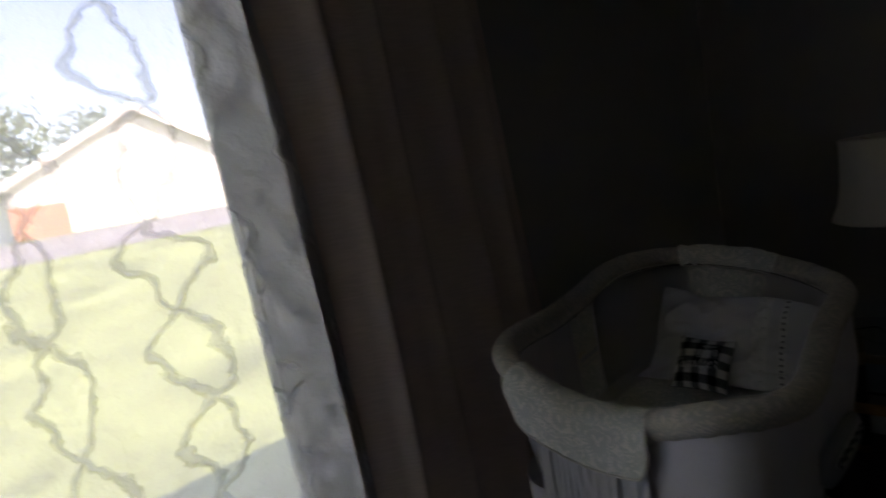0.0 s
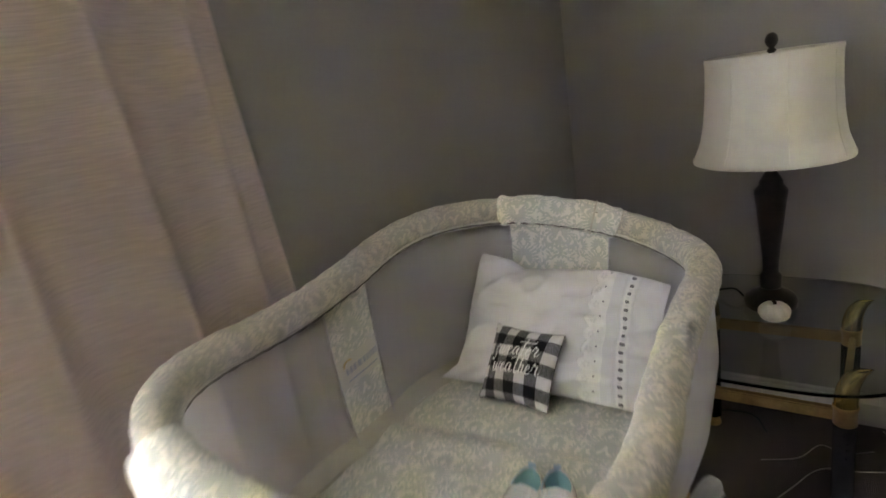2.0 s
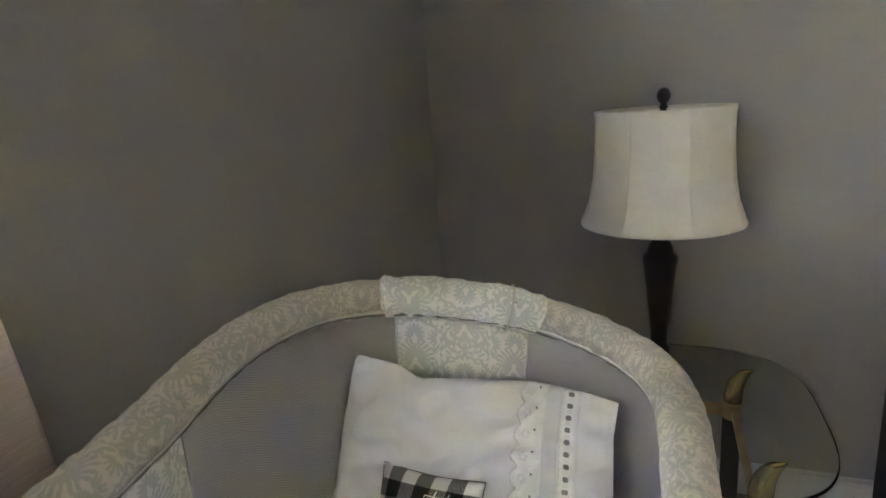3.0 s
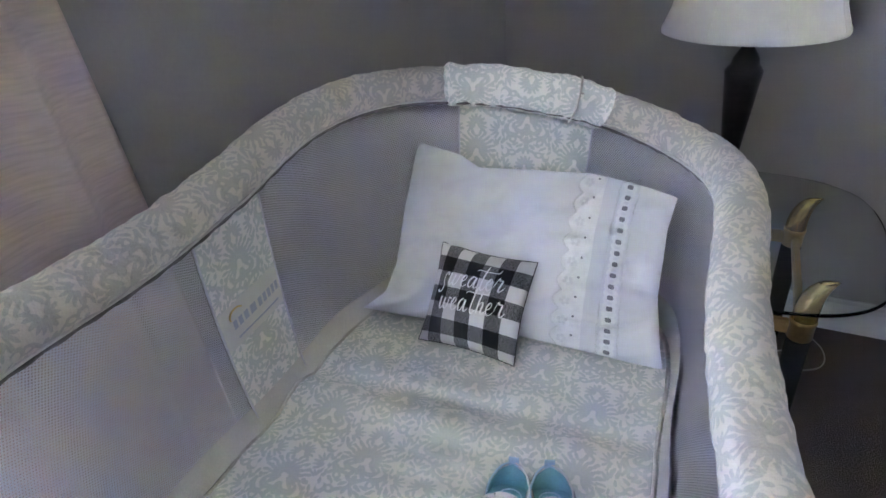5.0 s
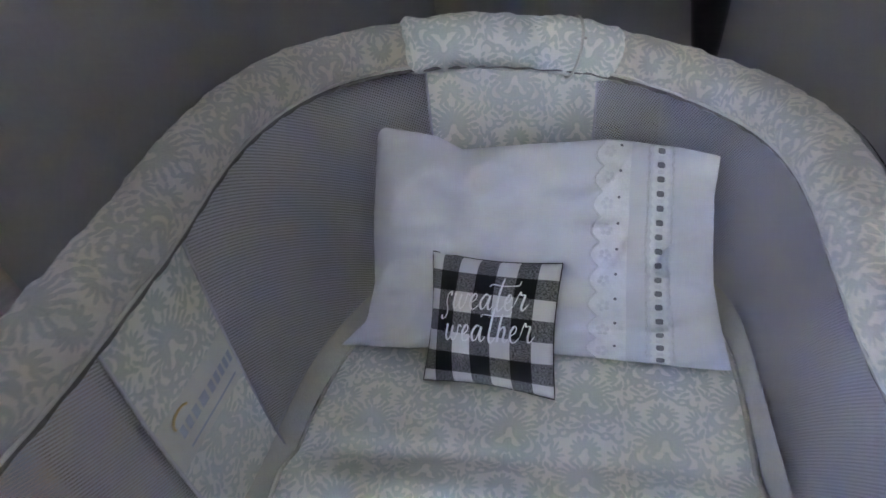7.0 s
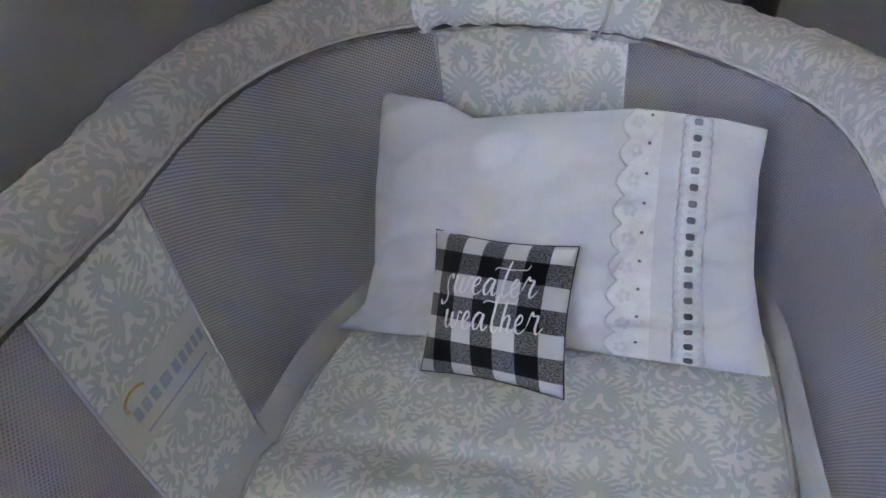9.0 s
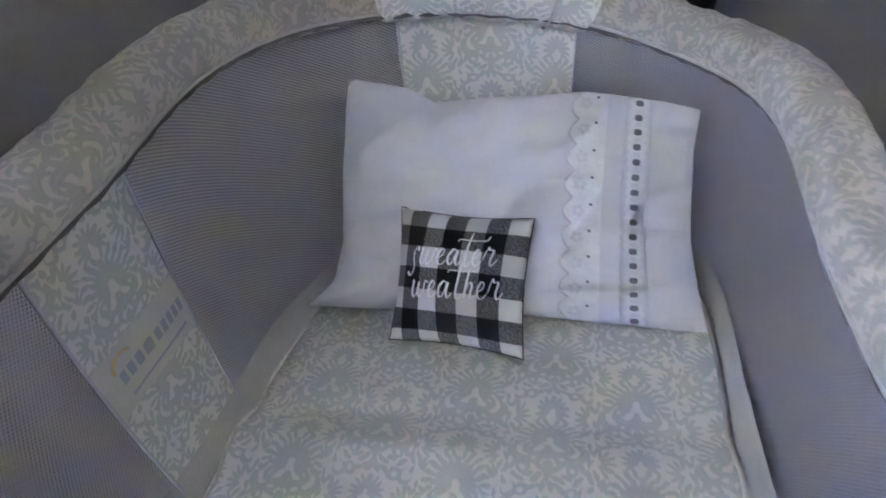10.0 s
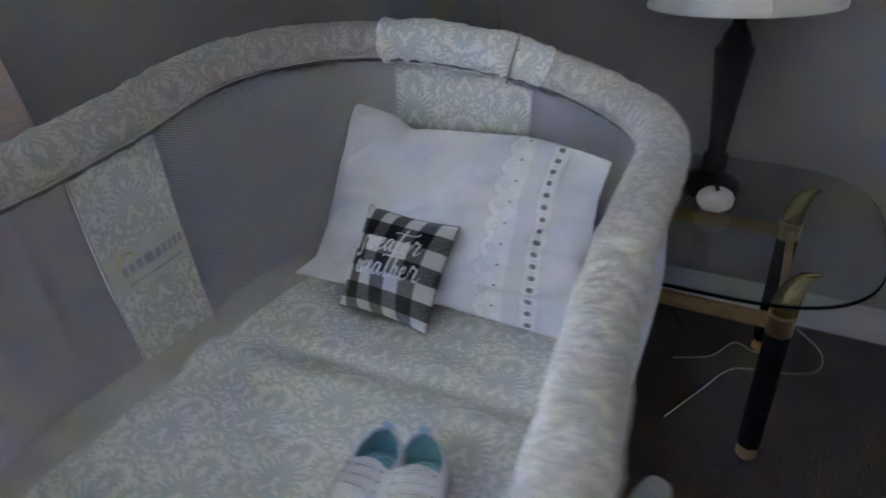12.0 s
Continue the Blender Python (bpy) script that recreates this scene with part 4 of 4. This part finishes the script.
    insole = lambda u, v: M @ Vector(((half(0.03 + 0.6 * u) - 0.003) * (2 * v - 1), LEN * (0.5 - 0.03 - 0.6 * u), 0.010 + 0.002 * math.sin(9 * u)))
    part("insole", sheet(insole, 16, 8), TEAL, shoe, "teal padded insole")
    part("insole_print", tube([insole(0.22 + 0.12 * math.cos(a), 0.5 + 0.25 * math.sin(a)) + Vector((0, 0, 0.001)) for a in np.linspace(0, 2 * math.pi, 17)[:-1]], 0.0008, 5, True), PALE_BLUE, shoe)
    part("tongue", sheet(lambda u, v: M @ Vector((0.0125 * (2 * v - 1) * (1 - 0.15 * u), LEN * (0.5 - 0.36 - 0.20 * u), 0.0435 - 0.004 * (2 * v - 1) ** 2 - 0.0035 * u)), 8, 8), PATENT, shoe, "white tongue")
    # three bars of lace
    for k in range(3):
        s = 0.45 + 0.092 * k
        ends = [skin(s, 0.30), skin(s + 0.012 * (k - 1), 0.70)]
        mid = (ends[0] + ends[1]) / 2 + Vector((0, 0, 0.0075 + 0.001 * k))
        part("lace", tube(curve_points([ends[0] + Vector((0, 0, 0.002)), ends[0].lerp(mid, 0.5) + Vector((0, 0, 0.0034)), mid, ends[1].lerp(mid, 0.5) + Vector((0, 0, 0.0034)), ends[1] + Vector((0, 0, 0.002))], 6), 0.0017, 7), PATENT, shoe, "thin white lace")
    # heel tab: folded tape
    part("heel_tab", sheet(lambda u, v: M @ Vector((0.0052 * (2 * v - 1), LEN * 0.5 - 0.0005 + 0.0022 * math.cos(math.pi * u), 0.035 + 0.016 * math.sin(math.pi * u))), 12, 4), PALE_BLUE, shoe, "pale blue pull tab at the heel")
    # sole
    bm = bmesh.new()
    loops = []
    outline = [(half(s) * 1.03, s) for s in np.linspace(0, 1, 24)] + [(-half(s) * 1.03, s) for s in np.linspace(1, 0, 24)]
    for z in (0.0, 0.005):
        loops.append([bm.verts.new(M @ Vector((x, LEN * (0.5 - s) * 1.01, z))) for x, s in outline])
    for k in range(len(outline)):
        j = (k + 1) % len(outline)
        bm.faces.new((loops[0][k], loops[0][j], loops[1][j], loops[1][k]))
    bm.faces.new(loops[0][::-1])
    part("sole", bm, PATENT, shoe, smooth=False)
    return shoe


baby_shoe(Vector((-0.577, 1.162, MZ + 0.004)), 8, 0, "white patent baby shoe with teal lining, lying on the sheet")
baby_shoe(Vector((-0.530, 1.176, MZ + 0.004)), 21, 0, "white patent baby shoe with teal lining, turned a little outwards")

# ---- lamp table ----
GT = 0.478
table = thing("side_table", (-0.42, 2.23, 0), "glass-topped side table with black legs and brass horn supports", "side table")
LEGS = [(-0.238, 2.016, 1), (-0.246, 2.430, 1), (-0.612, 2.030, -1), (-0.612, 2.430, -1)]
for x, y, d in LEGS:
    leg = part("leg", lathe([(0.0, 0.034), (0.0225, 0.034), (0.0235, 0.040), (0.0235, 0.335), (0.022, 0.34), (0.0, 0.34)], 28, (x, y, 0)), BLACK, table, "round black lacquered leg")
    part("brass_foot", lathe([(0.0, 0.0), (0.019, 0.0), (0.022, 0.004), (0.022, 0.012), (0.017, 0.018), (0.017, 0.026), (0.021, 0.030), (0.021, 0.0345), (0, 0.0345)], 28, (x, y, 0)), BRASS_DULL, leg)
    part("sleeve", lathe([(0.0225, 0.34), (0.0245, 0.342), (0.0245, 0.378), (0.0265, 0.381), (0.0265, 0.387), (0.0235, 0.390), (0, 0.390)], 28, (x, y, 0)), BRASS_DULL, leg, "brass sleeve with a turned ring")
    pts = curve_points([(x, y, 0.386), (x + 0.001 * d, y, 0.412), (x + 0.008 * d, y + 0.004, 0.440), (x + 0.024 * d, y + 0.010, 0.462), (x + 0.047 * d, y + 0.018, GT - 0.0035)], 7)
    part("horn", tube(pts, 0.02, 20, taper=lambda t: 0.0215 * (1 - t ** 2.6) + 0.003), BRASS, leg, "polished brass horn curving up to the glass")
for y in (2.022, 2.430):
    part("rail", box(-0.612, y - 0.010, 0.345, -0.24, y + 0.010, 0.375, 0.003), BRASS_DULL, table, "brushed brass rail", smooth=False)
for x in (-0.242, -0.612):
    part("rail", box(x - 0.008, 2.03, 0.348, x + 0.008, 2.43, 0.372, 0.003), BRASS_DULL, table, smooth=False)


def glass_outline(a, k=1.0):
    c, s = math.cos(a), math.sin(a)
    return -0.42 + 0.337 * k * math.copysign(abs(c) ** 0.62, c), 2.235 + 0.352 * k * math.copysign(abs(s) ** 0.62, s)


bm = bmesh.new()
rings = [[bm.verts.new((*glass_outline(2 * math.pi * i / 96, k), z)) for i in range(96)] for k, z in ((0.994, GT - 0.009), (1.0, GT - 0.007), (1.0, GT - 0.002), (0.994, GT))]
for a, b in zip(rings, rings[1:]):
    for i in range(96):
        bm.faces.new((a[i], a[(i + 1) % 96], b[(i + 1) % 96], b[i]))
bm.faces.new(rings[0][::-1])
bm.faces.new(rings[-1])
top = part("glass_top", bm, GLASS, table, "clear glass top with rounded corners", smooth=False)
top.visible_shadow = False

# ---- table lamp ----
LX, LY = -0.435, 2.345
lamp = thing("table_lamp", (LX, LY, GT), "unlit table lamp with dark bronze base and off-white bell shade", "lamp")
at = (LX, LY, GT)
part("base", lathe([(0, 0), (0.064, 0), (0.068, 0.004), (0.068, 0.022), (0.062, 0.034), (0.045, 0.046), (0.030, 0.052), (0.027, 0.056), (0, 0.056)], 44, at), BRONZE, lamp)
part("stem", lathe([(0, 0.055), (0.026, 0.055), (0.028, 0.060), (0.028, 0.092), (0.024, 0.098), (0.020, 0.104), (0.0205, 0.13), (0.026, 0.19), (0.033, 0.255), (0.039, 0.312), (0.041, 0.325), (0.041, 0.335), (0.036, 0.342), (0.030, 0.350), (0.028, 0.362), (0.022, 0.372), (0.014, 0.385), (0.012, 0.42), (0, 0.42)], 44, at), BRONZE, lamp, "tapered dark bronze stem")
Z0, Z1 = 0.425, 0.690


def shade_r(v):
    return float(np.interp(v, (0, 0.06, 0.2, 0.4, 0.65, 0.85, 1.0), (0.190, 0.186, 0.172, 0.1625, 0.1575, 0.1560, 0.1565)))


def shade_pt(u, v, inset=0.0):
    a = 2 * math.pi * u + 0.35
    k = (u * 8) % 1.0
    r = shade_r(v) * (1 - 0.010 * math.sin(math.pi * k)) - inset
    return Vector((LX + r * math.cos(a), LY + r * math.sin(a), GT + Z0 + (Z1 - Z0) * v))


shade = part("shade", sheet(lambda u, v: shade_pt(u, v), 96, 30, wrap_u=True), SHADE, lamp, "off-white linen bell shade in eight panels")
shade.modifiers.new("thick", "SOLIDIFY").thickness = 0.0014
for k in range(8):
    part("panel_seam", tube([shade_pt(k / 8, v, -0.0004) for v in np.linspace(0.01, 0.99, 20)], 0.0008, 5), SHADE, shade)
for v in (0.012, 0.988):
    part("shade_trim", sheet(lambda u, w, v=v: (lambda p: Vector((LX + (p.x - LX) * (1.006 + 0.004 * math.sin(math.pi * w)), LY + (p.y - LY) * (1.006 + 0.004 * math.sin(math.pi * w)), p.z + (w - 0.5) * 0.011)))(shade_pt(u, v)), 96, 5, wrap_u=True), SHADE, shade, "rolled cloth trim")
for a in (0.3, 0.3 + 2 * math.pi / 3, 0.3 + 4 * math.pi / 3):
    part("spider_arm", tube([(LX, LY, GT + Z1 - 0.012), (LX + 0.08 * math.cos(a), LY + 0.08 * math.sin(a), GT + Z1 - 0.020), (LX + 0.154 * math.cos(a), LY + 0.154 * math.sin(a), GT + Z1 - 0.006)], 0.0018, 8), BRASS_DULL, lamp)
for d in (-1, 1):
    part("harp", tube(curve_points([(LX + 0.012 * d, LY, GT + 0.41), (LX + 0.045 * d, LY, GT + 0.48), (LX + 0.05 * d, LY, GT + 0.60), (LX + 0.02 * d, LY, GT + 0.675), (LX, LY, GT + 0.686)], 5), 0.002, 8), BRASS_DULL, lamp)
part("finial", lathe([(0, 0.676), (0.007, 0.676), (0.007, 0.690), (0.012, 0.694), (0.008, 0.698), (0.006, 0.702), (0.012, 0.707), (0.0155, 0.716), (0.0155, 0.723), (0.012, 0.732), (0.006, 0.737), (0, 0.738)], 28, at), BRONZE, lamp, "dark ball finial")
tagged(part("lamp_cord", tube(curve_points([(LX - 0.066, LY + 0.01, GT + 0.012), (LX - 0.10, LY + 0.03, GT + 0.030), (LX - 0.16, LY + 0.05, GT + 0.012), (LX - 0.24, LY + 0.06, GT + 0.004), (LX - 0.335, LY + 0.09, GT - 0.03), (LX - 0.37, LY + 0.14, 0.25), (LX - 0.33, LY + 0.16, 0.02), (LX - 0.20, LY + 0.16, 0.006), (LX - 0.08, LY + 0.17, 0.006), (LX - 0.02, LY + 0.08, 0.006)], 9), 0.0032, 8), RUBBER), "black flex running off the table to the floor", "cable")

# small white pumpkin
PX, PY = -0.412, 2.245


def gourd(u, v):
    a, b = 2 * math.pi * u, math.pi * (v - 0.5)
    rib = 1 - 0.10 * abs(math.cos(a * 4.5)) ** 6
    r = 0.040 * rib * math.cos(b) ** 0.85 if 0 < v < 1 else 0.0
    z = 0.027 * math.sin(b) - 0.006 * math.exp(-(r / 0.012) ** 2) * (1 if b > 0 else -1)
    return Vector((PX + r * math.cos(a), PY + r * math.sin(a), GT + 0.0245 + z))


bm = sheet(gourd, 90, 24, wrap_u=True)
bmesh.ops.remove_doubles(bm, verts=bm.verts, dist=1e-5)
pump = tagged(part("pumpkin", bm, PUMPKIN), "small white ribbed decorative pumpkin on the glass", "pumpkin")
part("stem", tube(curve_points([(PX, PY, GT + 0.040), (PX + 0.001, PY, GT + 0.050), (PX - 0.006, PY + 0.002, GT + 0.057)], 5), 0.004, 8, taper=lambda t: 0.0055 - 0.002 * t), STEM, pump, "short dark stem")

# cables on the carpet and dark cabinet beside the table
for k, knots in enumerate(([(-0.42, 2.05, 0.004), (-0.36, 2.18, 0.005), (-0.30, 2.30, 0.004), (-0.20, 2.33, 0.005), (-0.11, 2.38, 0.004), (-0.10, 2.47, 0.004), (-0.16, 2.56, 0.004)],
                           [(-0.45, 2.28, 0.004), (-0.36, 2.33, 0.004), (-0.31, 2.42, 0.004), (-0.25, 2.40, 0.004), (-0.18, 2.44, 0.004)])):
    tagged(part("floor_cable", tube(curve_points(knots, 8), 0.0016, 6), CORD_WHITE), "thin pale cable lying loose on the carpet", "cable")
cab = thing("cabinet", (0.42, 2.36, 0), "black-stained wooden cabinet beside the glass table", "cabinet")
part("body", box(0.135, 2.18, 0.06, 0.75, 2.575, 0.70, 0.006), DARK_WOOD, cab, smooth=False)
part("top", box(0.125, 2.165, 0.70, 0.76, 2.58, 0.725, 0.005), DARK_WOOD, cab, smooth=False)
for x in (0.16, 0.725):
    for y in (2.205, 2.55):
        part("foot", lathe([(0, 0), (0.014, 0), (0.02, 0.06), (0, 0.06)], 16, (x, y, 0)), DARK_WOOD, cab)

# ---- outside ----


def rise(x):
    """Height of the lawn: level by the house, climbing to the far side of the street."""
    k = min(1.0, max(0.0, (-x - 6) / 26))
    return -0.5 + 1.95 * k * k * (3 - 2 * k)


def strip(x0, x1, y, n, lift):
    return sheet(lambda u, v: Vector((x0 + (x1 - x0) * u, y * (2 * v - 1), rise(x0 + (x1 - x0) * u) + lift)), n, 8)


bm = strip(WX - 0.21, -44, 500, 60, 0.0)
sheet(lambda u, v: Vector((-44 - 456 * u, 500 * (2 * v - 1), 1.45)), 4, 8, bm=bm)
bmesh.ops.remove_doubles(bm, verts=bm.verts, dist=1e-4)
tagged(part("ground", bm, GRASS), "sunlit yellow-green lawn outside the window", "lawn", kind="structure")
tagged(part("road", strip(-21.0, -28.5, 120, 12, 0.03), ASPHALT), "pale grey street across the lawn", "road", kind="structure")
house = thing("house", (-42, 11, 1.45), "white-walled gabled house with a brick base across the street", "house")
bm = bmesh.new()
ends = [[bm.verts.new((x, y, z)) for y, z in ((4.5, 1.4), (17.5, 1.4), (17.5, 4.2), (11, 7.66), (4.5, 4.2))] for x in (-48, -36)]
for e in ends:
    bm.faces.new(e)
for k in range(5):
    j = (k + 1) % 5
    bm.faces.new((ends[0][k], ends[0][j], ends[1][j], ends[1][k]))
bmesh.ops.recalc_face_normals(bm, faces=bm.faces)
part("wall", bm, SIDING, house, "white painted gable wall", smooth=False)
part("brick_front", box(-36, 4.4, 1.4, -35.8, 6.9, 3.1), BRICK, house, "red-brown brick front", smooth=False)
for side, name in ((-1, "roof"), (1, "roof")):
    bm = bmesh.new()
    prof = [(11, 7.70), (11 + side * 7.1, 3.92), (11 + side * 7.1, 4.10), (11, 7.88)]
    ends = [[bm.verts.new((x, y, z)) for y, z in prof] for x in (-48.4, -35.5)]
    for e in ends:
        bm.faces.new(e)
    for k in range(4):
        j = (k + 1) % 4
        bm.faces.new((ends[0][k], ends[0][j], ends[1][j], ends[1][k]))
    bmesh.ops.recalc_face_normals(bm, faces=bm.faces)
    roof = part(name, bm, SHINGLE, house, "brown shingle roof slope", smooth=False)
    bm = bmesh.new()
    ends = [[bm.verts.new((x, y, z)) for y, z in ((11, 7.52), (11 + side * 7.15, 3.72), (11 + side * 7.15, 4.11), (11, 7.91))] for x in (-35.5, -35.42)]
    for e in ends:
        bm.faces.new(e)
    for k in range(4):
        j = (k + 1) % 4
        bm.faces.new((ends[0][k], ends[0][j], ends[1][j], ends[1][k]))
    bmesh.ops.recalc_face_normals(bm, faces=bm.faces)
    part("fascia", bm, TRIM, roof, "white fascia board", smooth=False)


def tree(x, y, high, seed):
    rnd = random.Random(seed)
    t = thing("tree", (x, y, 1.4), "leafy garden tree behind the house", "tree", "garden trees")
    bm = tube([(x, y, 1.3), (x + 0.1, y, high * 0.3), (x, y + 0.2, high * 0.6)], 0.2, 8, taper=lambda k: 0.28 - 0.16 * k)
    for k in range(6):
        a = rnd.uniform(0, 6.28)
        tube([(x, y, high * (0.25 + 0.05 * k)), (x + math.cos(a) * high * 0.18, y + math.sin(a) * high * 0.18, high * (0.45 + 0.06 * k))], 0.07, 6, bm=bm)
    part("trunk", bm, BARK, t)
    verts, faces = [], []
    for _ in range(2600):
        d = Vector((rnd.gauss(0, 1), rnd.gauss(0, 1), rnd.gauss(0, 1))).normalized() * high * 0.36 * rnd.uniform(0.35, 1.0)
        c = Vector((x, y, high * 0.68)) + Vector((d.x, d.y, d.z * 0.8)) * (1 + 0.4 * noise.noise(d * 0.8))
        a, b = (Vector((rnd.gauss(0, 1), rnd.gauss(0, 1), rnd.gauss(0, 1))).normalized() * rnd.uniform(0.12, 0.25) for _ in range(2))
        n = len(verts)
        verts += [c - a, c + b, c + a, c - b]
        faces.append((n, n + 1, n + 2, n + 3))
    me = bpy.data.meshes.new("crown")
    me.from_pydata(verts, [], faces)
    me.materials.append(LEAF)
    ob = new("crown", me)
    ob.parent = t
    ob.matrix_parent_inverse = Matrix.Translation(t.location).inverted()
    return t


tree(-53, 6.0, 13.0, 1)
tree(-50, -1.5, 11.0, 2)
tree(-56, 15.0, 12.0, 3)
